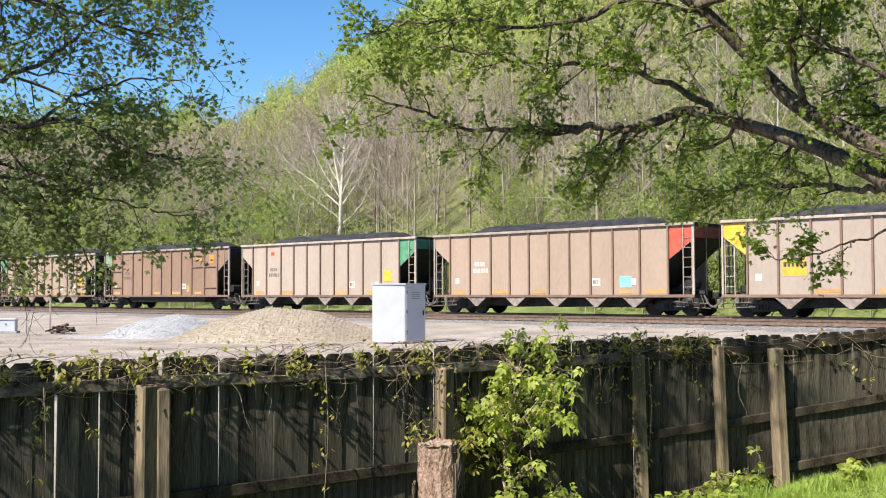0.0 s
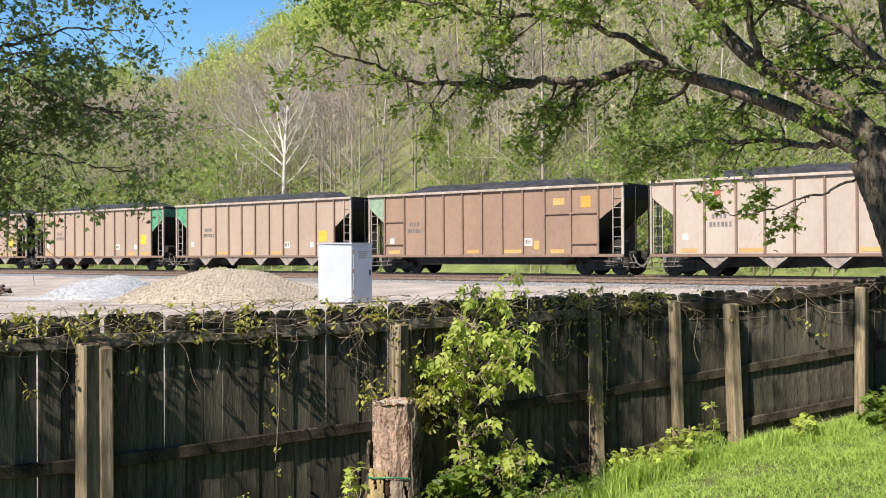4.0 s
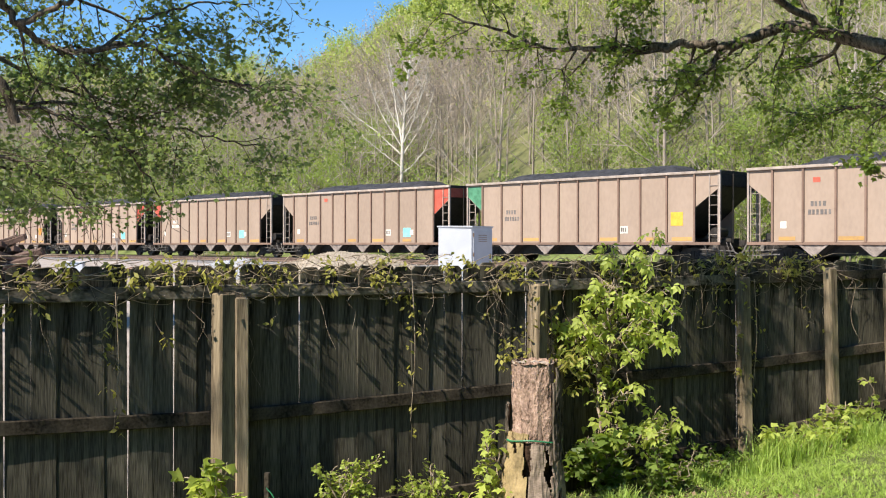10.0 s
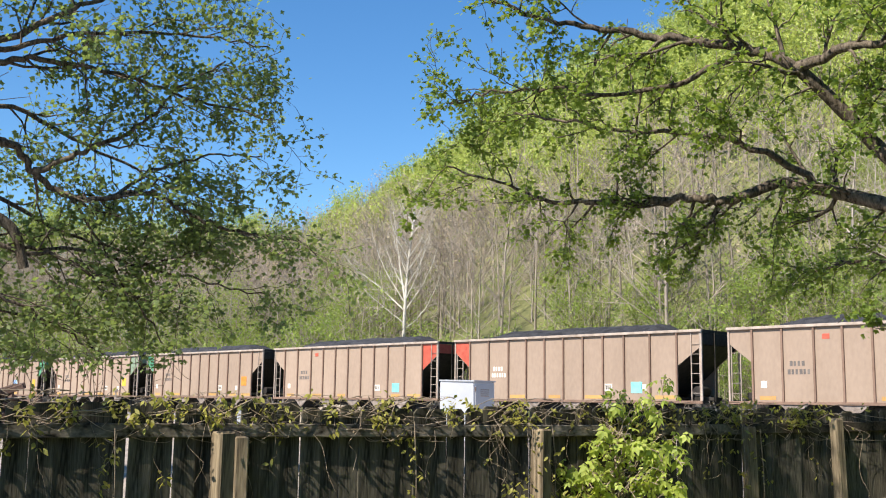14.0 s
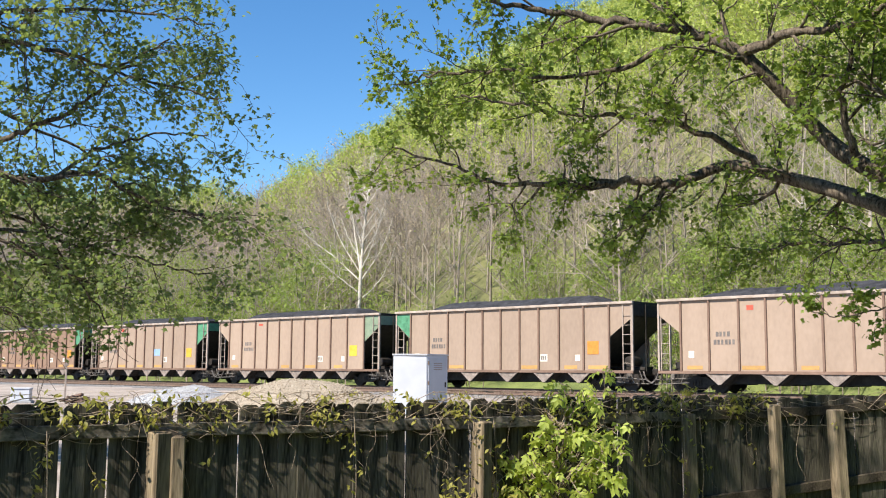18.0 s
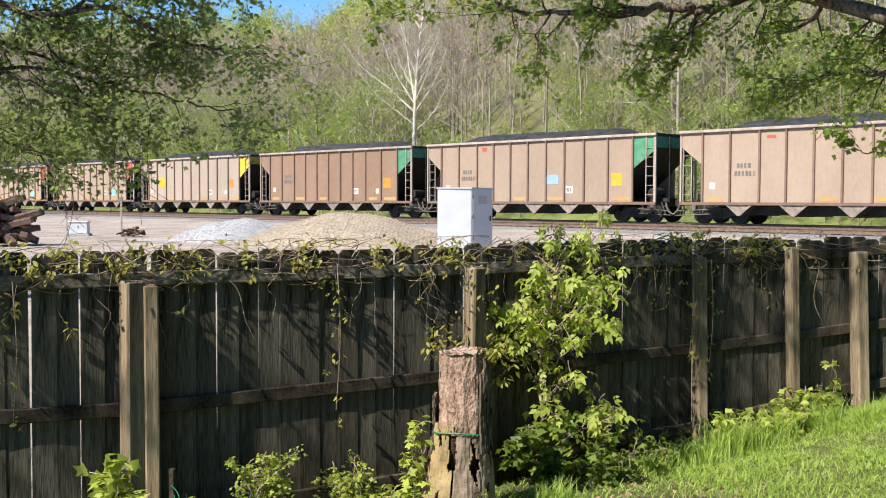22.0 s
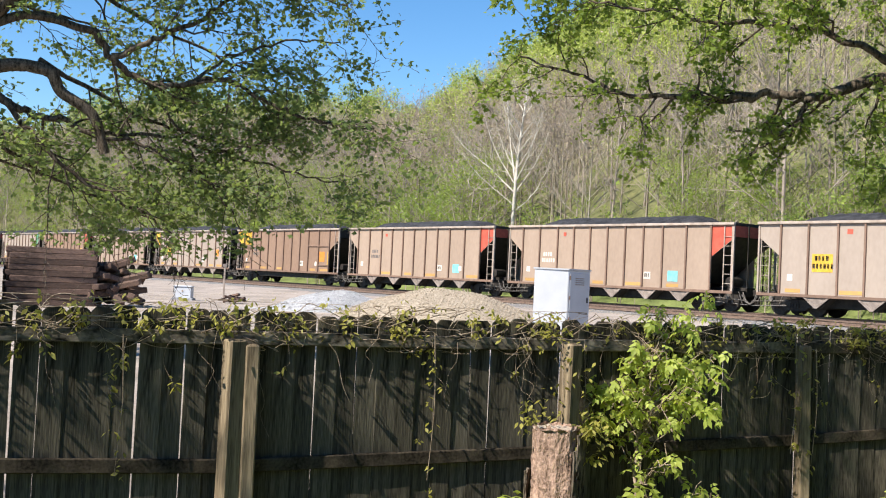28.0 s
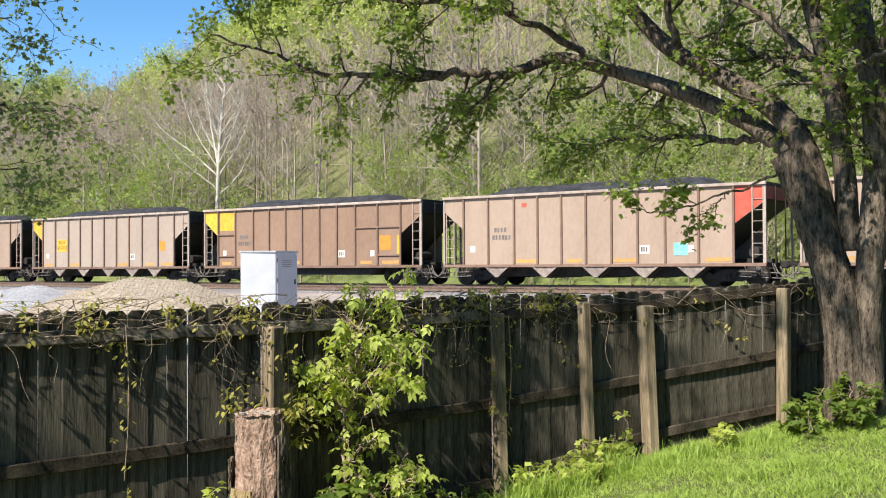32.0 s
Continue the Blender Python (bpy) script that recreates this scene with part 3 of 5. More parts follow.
    shared_part("wbk", "stencil", stencil([(-0.16, -0.1, 3, 0.085, 0.2)]), PAINT["black"], wb, (0, -0.006, 0))
    shared_part("wp", "placard", plate(0.26, 0.28), PAINT["white"], car, (1.6, face, 1.62))
    if number % 3:
        shared_part("wp", "placard", plate(0.26, 0.28), PAINT["white"], car, (11.9, face, 1.5))
    return car


WHEELS = []
YP, TP = [("yellow", 12.75, 1.95, 0.62, 0.6)], [("teal", 11.5, 1.5, 0.6, 0.5)]
SPECS = [
    ("pale", "hopper", "yellow", "", [("yellow", 3.1, 2.0, 1.0, 0.7)]),
    ("tan", "hopper", "", "red", TP),
    ("pale", "hopper", "", "green", YP + [("red", 3.0, 3.4, 0.3, 0.2)]),
    ("brown", "tub", "sage", "", [("orange", 13.0, 3.25, 0.5, 0.5), ("ochre", 11.6, 3.3, 0.6, 0.3), ("ochre", 10.4, 1.35, 0.3, 0.4)]),
    ("tan", "hopper", "green", "", YP),
    ("tan", "hopper", "", "green", YP + [("red", 3.0, 3.4, 0.3, 0.2)]),
    ("tan", "hopper", "green", "", YP),
    ("tan", "hopper", "", "red", TP + [("red", 4.3, 3.5, 0.3, 0.2)]),
    ("tan", "hopper", "red", "", TP),
    ("tan", "hopper", "", "red", TP + [("red", 4.3, 3.5, 0.3, 0.2)]),
    ("tan", "hopper", "green", "", [("orange", 12.75, 1.95, 0.62, 0.6)]),
    ("tan", "hopper", "", "sage", YP + [("red", 4.3, 3.6, 0.4, 0.12)]),
    ("tan", "hopper", "", "green", YP + [("blue", 8.9, 2.0, 0.75, 0.45), ("red", 4.3, 3.6, 0.3, 0.2)]),
    ("brown", "hopper", "", "green", [("orange", 12.75, 1.95, 0.62, 0.6), ("red", 4.3, 3.6, 0.2, 0.14)]),
    ("pale", "hopper", "", "yellow", [("yellow", 3.1, 2.25, 0.95, 0.75), ("orange", 12.6, 2.1, 0.5, 0.55), ("red", 4.3, 3.55, 0.25, 0.2)]),
    ("tan", "hopper", "", "red", TP + [("red", 4.3, 3.5, 0.2, 0.2)]),
    ("tan", "hopper", "", "red", TP + [("red", 4.3, 3.5, 0.25, 0.18)]),
    ("brown", "tub", "yellow", "", [("yellow", 1.8, 3.3, 1.1, 0.95), ("orange", 12.7, 2.0, 0.7, 0.7), ("yellow", 13.5, 1.9, 0.16, 0.9)]),
    ("pale", "hopper", "yellow", "", [("yellow", 3.1, 2.25, 0.95, 0.75), ("orange", 12.6, 2.1, 0.5, 0.55)]),
    ("tan", "hopper", "", "", TP),
    ("brown", "hopper", "", "red", YP),
]
SPECS += [SPECS[i] for i in (2, 7, 5, 9, 12, 1)]
TINT_WORDS = {"tan": "dusty tan", "pale": "pale pinkish grey", "brown": "rust-brown"}
CARS = []
for _i, (_t, _k, _l, _r, _m) in enumerate(SPECS):
    _ends = (_l or _r) and f", {_l or _r} corner panel"
    CARS.append(build_car(_i, _t, _k, _l, _r, f"{TINT_WORDS[_t]} {'gondola' if _k == 'tub' else 'hopper'} car heaped with coal{_ends}", _m))

# travel of the train along its line, in metres, by seconds
TRAVEL = [(0, 0.0), (2, 15.8), (4, 31.55), (7, 55.1), (9, 70.75), (13, 102.05), (16, 125.45), (19, 148.8), (21, 164.0), (23, 179.6), (27, 211.0), (28, 218.9), (30, 234.7), (32, 250.4)]


def motions():
    """The train rolls past: each car along the rails, each wheelset about its axle."""
    for i, car in enumerate(CARS):
        rows = []
        for t, far in TRAVEL:
            p = np.array(TRACK) + U * (28.92 - PITCH * i + far) + AWAY * HALF
            rows.append((t, pose(p[0], p[1], RAIL_Z, 0, 0, TURN)))
        walk(car, rows)
    sway = [(k * 0.5, 0.9 * math.sin(k * 1.9) + 0.5 * math.sin(k * 0.83 + 1), 0.8 * math.sin(k * 1.37 + 2)) for k in range(65)]
    home = SAPLING.location.copy()
    walk(SAPLING, [(t, pose(*home, a, b, 0)) for t, a, b in sway])
    steps = [k / 15 for k in range(round(TRAVEL[-1][0] * 15) + 1)]
    times, fars = zip(*TRAVEL)
    for i, wheel in enumerate(WHEELS):
        home = wheel.location.copy()
        walk(wheel, [(t, pose(*home, 0, math.degrees(float(np.interp(t, times, fars)) / 0.457), 0)) for t in steps])


# ---------------------------------------------------------------- fence
def fence_at(k, t, side=0.0):
    """A place on the k-th stretch of the fence, t from 0 to 1, side metres towards the garden."""
    (x0, y0), (x1, y1) = FENCE[k], FENCE[k + 1]
    l = math.hypot(x1 - x0, y1 - y0)
    return x0 + (x1 - x0) * t + (y1 - y0) / l * side, y0 + (y1 - y0) * t - (x1 - x0) / l * side, math.degrees(math.atan2(y1 - y0, x1 - x0)), l


def picket_mesh():
    """A dog-eared board, its foot at 0."""
    bm = bmesh.new()
    w, h, c = 0.07, 1.83, 0.028
    prism(bm, [(-w, 0), (w, 0), (w, h - c), (w - c, h), (-w + c, h), (-w, h - c)], -0.009, 0.009)
    bmesh.ops.recalc_face_normals(bm, faces=bm.faces)
    return bm


M_TOPRAIL = surf("lichened_top_rail", (0.018, 0.015, 0.011), (0.21, 0.185, 0.152), 11, 1.0, 0.7, 0, 45, (0.6, 1, 1), 0.2, spec=0.05)


def build_fence():
    rng = random.Random(3)
    fence = tagged(new("board_fence"), "weathered grey dog-eared wooden board fence, overgrown with vines", "fence")
    first = None
    for k in range(len(FENCE) - 1):
        _, _, ang, length = fence_at(k, 0)
        n = max(1, round(length / 0.147))
        for i in range(n):
            x, y, _, _ = fence_at(k, (i + 0.5) / n, -0.03 + rng.uniform(-0.004, 0.004))
            if first is None:
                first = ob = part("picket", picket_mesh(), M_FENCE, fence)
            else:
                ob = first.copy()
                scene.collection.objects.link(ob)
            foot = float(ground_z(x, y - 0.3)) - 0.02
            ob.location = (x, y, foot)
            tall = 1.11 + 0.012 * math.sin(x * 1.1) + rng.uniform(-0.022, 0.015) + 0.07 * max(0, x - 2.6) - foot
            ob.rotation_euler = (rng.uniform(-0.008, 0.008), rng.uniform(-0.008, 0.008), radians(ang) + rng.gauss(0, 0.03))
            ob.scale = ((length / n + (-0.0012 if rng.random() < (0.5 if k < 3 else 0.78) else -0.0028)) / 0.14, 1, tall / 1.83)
    for k in range(len(FENCE) - 1):
        x0, y0, ang, length = fence_at(k, 0, 0.0)
        tops = (0.93, 0.93, 0.93, 0.935, 0.93, 0.945, 0.965, 0.99, 1.12, 1.15, 1.15)
        mids = (0.25, 0.25, 0.19, 0.115, 0.15, 0.19, 0.265, 0.32, 0.49, 0.55, 0.55)
        g0, g1 = (float(ground_z(FENCE[k + j][0], FENCE[k + j][1] - 0.3)) + 0.16 for j in (0, 1))
        for n_rail, (z0, z1) in enumerate(((tops[k], tops[k + 1]), (mids[k], mids[k + 1]), (g0, g1))):
            bm = box_bm(0.0, length, -0.019, 0.019, -0.044, 0.044, bevel=0.006)
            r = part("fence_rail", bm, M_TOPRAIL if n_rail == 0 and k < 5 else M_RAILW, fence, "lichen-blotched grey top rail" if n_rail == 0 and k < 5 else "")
            r.location = (x0, y0, z0)
            r.rotation_euler = (0.0, -math.atan2(z1 - z0, length), radians(ang))
    heights = [0.93, 0.93, 0.93, 0.93, 0.95, 0.97, 1.05, 1.0, 1.14, 1.15, 1.15]
    for k, (x, y) in enumerate(FENCE):
        w = 0.06 if k < 5 else (0.05, 0.046, 0.06, 0.055, 0.06, 0.06)[k - 5]
        bm = box_bm(-w, w, -w, w, -0.3, heights[k] + 0.75, bevel=0.012)
        p = part("post", bm, M_POST, fence)
        kk = min(k, len(FENCE) - 2)
        a = radians(fence_at(kk, 0)[2])
        lean = {5: 0.015, 6: 0.035, 7: 0.035, 8: -0.03}.get(k, 0.0)
        shift = lean * (heights[k] + 0.75)
        p.location = (x + math.sin(a) * 0.09 + math.cos(a) * shift, y - math.cos(a) * 0.09 + math.sin(a) * shift, -0.75)
        p.rotation_euler = (rng.uniform(-0.015, 0.015), rng.uniform(-0.01, 0.01) - lean, a + (0.27 if k < 5 else 0.12))
        if k <= 3:
            q = part("sister_post", box_bm(-0.045, 0.045, -0.06, 0.06, -0.3, heights[k] + 0.72, bevel=0.01), M_POST, fence)
            q.location = (x + math.cos(a) * 0.118 + math.sin(a) * 0.09, y + math.sin(a) * 0.118 - math.cos(a) * 0.09, -0.75)
            q.rotation_euler = (rng.uniform(-0.01, 0.01), rng.uniform(-0.01, 0.01), a - 0.08)
    return fence


build_fence()


# ---------------------------------------------------------------- yard
def build_cabinet():
    c = tagged(new("signal_cabinet"), "pale grey metal equipment cabinet standing on the gravel yard", "cabinet")
    c.matrix_world = pose(-4.363, 28.079, 0, 0, 0, 0)
    a, b = Vector((-0.967, -0.198, 0)), Vector((0.5, 0.86, 0)).normalized() * 0.99
    bm = bmesh.new()
    q = [Vector((0, 0, 0)), a, a + b, b]
    lo = [bm.verts.new(v + Vector((0, 0, 0.06))) for v in q]
    hi = [bm.verts.new(v + Vector((0, 0, 1.78))) for v in q]
    bm.faces.new(lo[::-1]), bm.faces.new(hi)
    for i in range(4):
        bm.faces.new((lo[i], lo[(i + 1) % 4], hi[(i + 1) % 4], hi[i]))
    bmesh.ops.recalc_face_normals(bm, faces=bm.faces)
    bmesh.ops.bevel(bm, geom=bm.edges[:], offset=0.012, segments=2, affect="EDGES")
    part("body", bm, M_CABINET, c)
    u, w = b.normalized(), Vector((b.y, -b.x, 0)).normalized()
    turn = math.degrees(math.atan2(u.y, u.x))
    m = Matrix.Rotation(radians(turn), 4, "Z")

    def side(name, x0, x1, z0, z1, proud, material, label=""):
        ob = part(name, box_bm(x0, x1, -proud, 0.0, z0, z1, bevel=0.004), material, c, label)
        ob.matrix_local = m
        return ob

    side("door", 0.07, 0.92, 0.14, 1.7, 0.014, M_CABINET)
    side("door_handle", 0.83, 0.86, 0.85, 1.0, 0.05, M_DARK, "dark latch handle")
    for z in (0.3, 0.92, 1.5):
        side("hinge", 0.05, 0.085, z, z + 0.12, 0.03, M_RAIL)
    for z in (1.36, 1.42, 1.48, 1.54):
        side("vent_slat", 0.3, 0.7, z, z + 0.025, 0.024, M_CHORD)
    lid = bmesh.new()
    q2 = [v + (v - (a + b) / 2).normalized() * 0.035 for v in q]
    lo = [lid.verts.new(v + Vector((0, 0, 1.781))) for v in q2]
    hi = [lid.verts.new(v + Vector((0, 0, 1.825))) for v in q2]
    lid.faces.new(lo[::-1]), lid.faces.new(hi)
    for i in range(4):
        lid.faces.new((lo[i], lo[(i + 1) % 4], hi[(i + 1) % 4], hi[i]))
    bmesh.ops.recalc_face_normals(lid, faces=lid.faces)
    part("lid", lid, M_CABINET, c)
    for v in q:
        p = v + ((a + b) / 2 - v) * 0.14
        part("foot", box_bm(p.x - 0.04, p.x + 0.04, p.y - 0.04, p.y + 0.04, -0.03, 0.062), M_DARK, c)
    return c


build_cabinet()


def heap(name, x, y, rx, ry, h, turn, material, label, seed):
    """A heap of loose stone with an uneven crest."""
    nx = 70
    v, f = [], []
    for i in range(nx):
        for j in range(nx):
            a, b = -1.15 + 2.3 * i / (nx - 1), -1.15 + 2.3 * j / (nx - 1)
            r = math.hypot(a, b) * (1 + 0.12 * noise.noise((a * 1.6, b * 1.6, seed)))
            z = h * max(0.0, 1 - r ** 1.7) * (1 + 0.18 * noise.noise((a * 2.2, b * 2.2, seed + 4))) + 0.03 * noise.noise((a * 14, b * 14, seed)) - 0.03
            v.append((a * rx, b * ry, z))
    for i in range(nx - 1):
        for j in range(nx - 1):
            f.append((i * nx + j, (i + 1) * nx + j, (i + 1) * nx + j + 1, i * nx + j + 1))
    ob = tagged(new(name, mesh_np(name, v, f, material, True)), label, "gravel heap")
    ob.matrix_world = pose(x, y, 0.0, 0, 0, turn)
    return ob


HEAPS = [heap("gravel_mound", -9.35, 32.4, 3.8, 4.4, 1.02, 10, M_GRAVEL, "heap of loose tan gravel in the yard", 2)]
HEAPS.append(heap("stone_mound", -14.3, 34.6, 2.2, 2.7, 0.74, -10, M_STONE, "small heap of pale grey crushed stone", 9))



def pebbles(name, label, spots, small, large, material, seed):
    """Loose stones: squashed eight-sided lumps."""
    rng = np.random.default_rng(seed)
    unit = np.array([(1, 0, 0), (-1, 0, 0), (0, 1, 0), (0, -1, 0), (0, 0, 1), (0, 0, -1)], float)
    faces = np.array([(0, 2, 4), (2, 1, 4), (1, 3, 4), (3, 0, 4), (2, 0, 5), (1, 2, 5), (3, 1, 5), (0, 3, 5)])
    n = len(spots)
    s = rng.uniform(small, large, (n, 1, 1)) * rng.uniform(0.6, 1.2, (n, 1, 3))
    v = unit[None] * s + rng.normal(0, small * 0.25, (n, 6, 3))
    a = rng.random(n) * 6.283
    c, d = np.cos(a)[:, None], np.sin(a)[:, None]
    v = np.stack([v[..., 0] * c - v[..., 1] * d, v[..., 0] * d + v[..., 1] * c, v[..., 2]], -1) + spots[:, None]
    f = faces[None] + (np.arange(n) * 6)[:, None, None]
    return tagged(new(name, mesh_np(name, v.reshape(-1, 3), f.reshape(-1, 3), material)), label, "gravel", kind="stuff")


def on_heap(ob, count, seed):
    rng = np.random.default_rng(seed)
    co = np.zeros(len(ob.data.vertices) * 3, np.float32)
    ob.data.vertices.foreach_get("co", co)
    co = co.reshape(-1, 3)
    co = co[co[:, 2] > 0.0]
    p = co[rng.integers(0, len(co), count)] + rng.normal(0, 0.03, (count, 3)) * [1, 1, 0.3]
    m = np.array(ob.matrix_world)
    return p @ m[:3, :3].T + m[:3, 3]


def stony(name, dark, light):
    m = leaf_mat(name, dark, light, (0, 0, 0), 0.0, 0.9)
    return m


M_PEB = stony("tan_pebble", (0.25, 0.205, 0.155), (0.47, 0.4, 0.315))
M_PEBGREY = stony("grey_pebble", (0.28, 0.28, 0.29), (0.52, 0.525, 0.54))
pebbles("loose_gravel", "loose tan stones on the gravel heap", on_heap(HEAPS[0], 24000, 1), 0.009, 0.024, M_PEB, 2)
pebbles("loose_gravel", "loose grey stones on the stone heap", on_heap(HEAPS[1], 12000, 3), 0.009, 0.024, M_PEBGREY, 4)
_r = np.random.default_rng(6)
_xy = np.stack([_r.uniform(-27, 9, 14000), _r.uniform(19, 50, 14000)], -1)
_b = (_xy - np.array(TRACK)) @ AWAY
_xy = _xy[(_b < -1.0)]
pebbles("loose_gravel", "loose pale stones strewn over the yard", np.column_stack([_xy, ground_z(_xy[:, 0], _xy[:, 1])]), 0.01, 0.032, M_PEB, 7)

# ---------------------------------------------------------------- wooded hillside
def far_tree(rng, height, bare, leaves, leaf_size, spread=0.32, limbs=16, twigs=3):
    """Arrays of a far tree: three-sided trunk and limbs, and leaf clusters as small triangles."""
    wood, leaf = Pile(), Pile()
    tri = np.array([(0, 1, 2)])

    def stick(a, b, r0, r1):
        d = b - a
        s = np.cross(d, rng.standard_normal(3))
        s /= np.linalg.norm(s) + 1e-9
        t = np.cross(d / (np.linalg.norm(d) + 1e-9), s)
        off = [s, -0.5 * s + 0.87 * t, -0.5 * s - 0.87 * t]
        v = np.array([a + o * r0 for o in off] + [b + o * r1 for o in off])
        wood.add(v, [(0, 1, 4, 3), (1, 2, 5, 4), (2, 0, 3, 5)])

    lean = rng.normal(0, 0.05, 2) * height
    knee = np.array([lean[0] * 0.3, lean[1] * 0.3, height * 0.5])
    tip = np.array([lean[0], lean[1], height * 0.97])
    r = 0.0085 * height + 0.015
    stick(np.zeros(3) - [0, 0, 0.5], knee, r, r * 0.65)
    stick(knee, tip, r * 0.65, 0.02)
    ends = []
    for i in range(limbs):
        h = 0.16 + 0.8 * (i + rng.random()) / limbs
        a = knee * (h / 0.5) if h < 0.5 else knee + (tip - knee) * ((h - 0.5) / 0.47)
        az = rng.random() * 6.283
        ln = height * spread * (1.1 - 0.75 * h) * rng.uniform(0.7, 1.25)
        up = rng.uniform(0.5, 1.1)
        b = a + np.array([math.cos(az), math.sin(az), up]) * ln
        stick(a, b, r * 0.34 * (1.15 - h), 0.015)
        ends.append(b)
        for _ in range(twigs):
            q = a + (b - a) * rng.uniform(0.35, 1)
            e = q + (rng.standard_normal(3) * 0.5 + [0, 0, 0.5] + (b - a) / (np.linalg.norm(b - a) + 1e-9) * 0.6) * ln * 0.42
            stick(q, e, 0.02, 0.008)
            ends.append(e)
    if leaves:
        ends = np.array(ends)
        c = ends[rng.integers(0, len(ends), leaves)] + rng.normal(0, height * 0.045, (leaves, 3))
        v = c[:, None] + rng.normal(0, leaf_size, (leaves, 3, 3))
        leaf.add(v.reshape(-1, 3), np.arange(leaves * 3).reshape(-1, 3))
    return (np.concatenate(wood.v), np.concatenate(wood.f)), (leaf.v[0], leaf.f[0]) if leaves else None


def build_woods():
    """Bare grey-brown trees in a belt above green undergrowth, lime crowns on the slope over them."""
    rng = np.random.default_rng(11)
    near = {
        "dull": [far_tree(rng, 9.5 + i * 0.8, True, 420, 0.05, 0.4, 20, 6) for i in range(5)],
        "lime": [far_tree(rng, 9 + i * 0.8, False, 1500, 0.075, 0.42, 10, 3) for i in range(4)],
        "green": [far_tree(rng, 7 + i, False, 1900, 0.055, 0.42, 14, 4) for i in range(4)],
    }
    far = {
        "dull": [far_tree(rng, 9.5 + i * 0.8, True, 260, 0.1, 0.42, 15, 3) for i in range(5)],
        "lime": [far_tree(rng, 9 + i * 0.9, False, 760, 0.125, 0.44, 5, 2) for i in range(5)],
        "green": [far_tree(rng, 8.5 + i, False, 760, 0.125, 0.42, 5, 2) for i in range(4)],
    }
    shrubs = [far_tree(rng, 3.0 + 0.6 * i, False, 1000, 0.045, 0.55, 12, 3) for i in range(4)]
    wood, leaf = Pile(), {"dull": Pile(), "lime": Pile(), "green": Pile()}
    for _ in range(3700):
        az = rng.uniform(-46, 30)
        r = 50 + 225 * math.sqrt(rng.random())
        x, y = r * math.sin(radians(az)), r * math.cos(radians(az))
        b = (x - TRACK[0]) * AWAY[0] + (y - TRACK[1]) * AWAY[1]
        if b < 12:
            continue
        p = noise.noise((x * 0.022, y * 0.022, 3.0)) + 0.28 * rng.standard_normal()
        if b < 26:
            name = "dull" if p > (0.3 if x < -19 else -0.3) else "green"
        elif math.degrees(math.atan2(float(ground_z(x, y)) - 1.4, r)) < (7.4 if az > -15 else 5.2):
            name = "dull" if p > -0.42 else "lime"
        else:
            name = "dull" if p > 0.85 else ("green" if p < -0.38 or (az < -19 and p < 0.05) else "lime")
        kinds = (near if b < 42 else far)[name]
        put_tree((name, kinds[int(rng.integers(0, len(kinds)))]), wood, leaf, x, y, float(ground_z(x, y)), rng.uniform(0.75, 1.3), rng)
    for _ in range(800):
        az = math.radians(rng.uniform(-44, 28))
        b = 10 + 26 * rng.random() ** 1.7
        sx, sy = math.sin(az), math.cos(az)
        t = (b + TRACK[0] * AWAY[0] + TRACK[1] * AWAY[1]) / (sx * AWAY[0] + sy * AWAY[1])
        x, y = sx * t, sy * t
        if noise.noise((x * 0.07, y * 0.07, 8.0)) < (-0.15 if x < -18.5 or x > 8 else 0.16):
            continue
        put_tree(("green", shrubs[int(rng.integers(0, 4))]), wood, leaf, x, y, float(ground_z(x, y)), rng.uniform(0.6, 1.2) * (1.45 if x < -19.5 else 1.0), rng)
    tagged(new("woods_branches", wood.mesh("woods_branches", M_GREYBARK)), "bare grey trunks and limbs of the hillside woods", "woods", kind="stuff")
    for k, q in leaf.items():
        tagged(new("woods_foliage", q.mesh("woods_foliage", M_FAR[k])), k + " spring foliage of the hillside woods", "woods", kind="stuff")


def put_tree(kind, wood, leaf, x, y, z, s, rng):
    name, (w, l) = kind
    a = rng.random() * 6.283
    c, d = math.cos(a) * s, math.sin(a) * s
    m = np.array([[c, -d, 0], [d, c, 0], [0, 0, s]])
    off = np.array([x, y, z])
    wood.add(w[0] @ m.T + off, w[1])
    if l is not None:
        leaf[name].add(l[0] @ m.T + off, l[1])


build_woods()


def hill_tree(name, label, az, b, height, seed, bark, leaf_kind, leaves, limbs, twigs, spread):
    """A single tree at the foot of the hill, at a bearing and a distance behind the track."""
    rng = np.random.default_rng(seed)
    sx, sy = math.sin(radians(az)), math.cos(radians(az))
    t = (b + TRACK[0] * AWAY[0] + TRACK[1] * AWAY[1]) / (sx * AWAY[0] + sy * AWAY[1])
    x, y = sx * t, sy * t
    w, l = far_tree(rng, height, False, leaves, 0.06, spread, limbs, twigs)
    root = tagged(new(name), label, "tree", "trees at the foot of the hill")
    root.matrix_world = pose(x, y, float(ground_z(x, y)))
    for nm, arr, m in (("trunk", w, bark), ("crown", l, M_FAR[leaf_kind])):
        ob = new(nm, mesh_np(nm, arr[0], arr[1], m))
        ob.parent = root
    return root


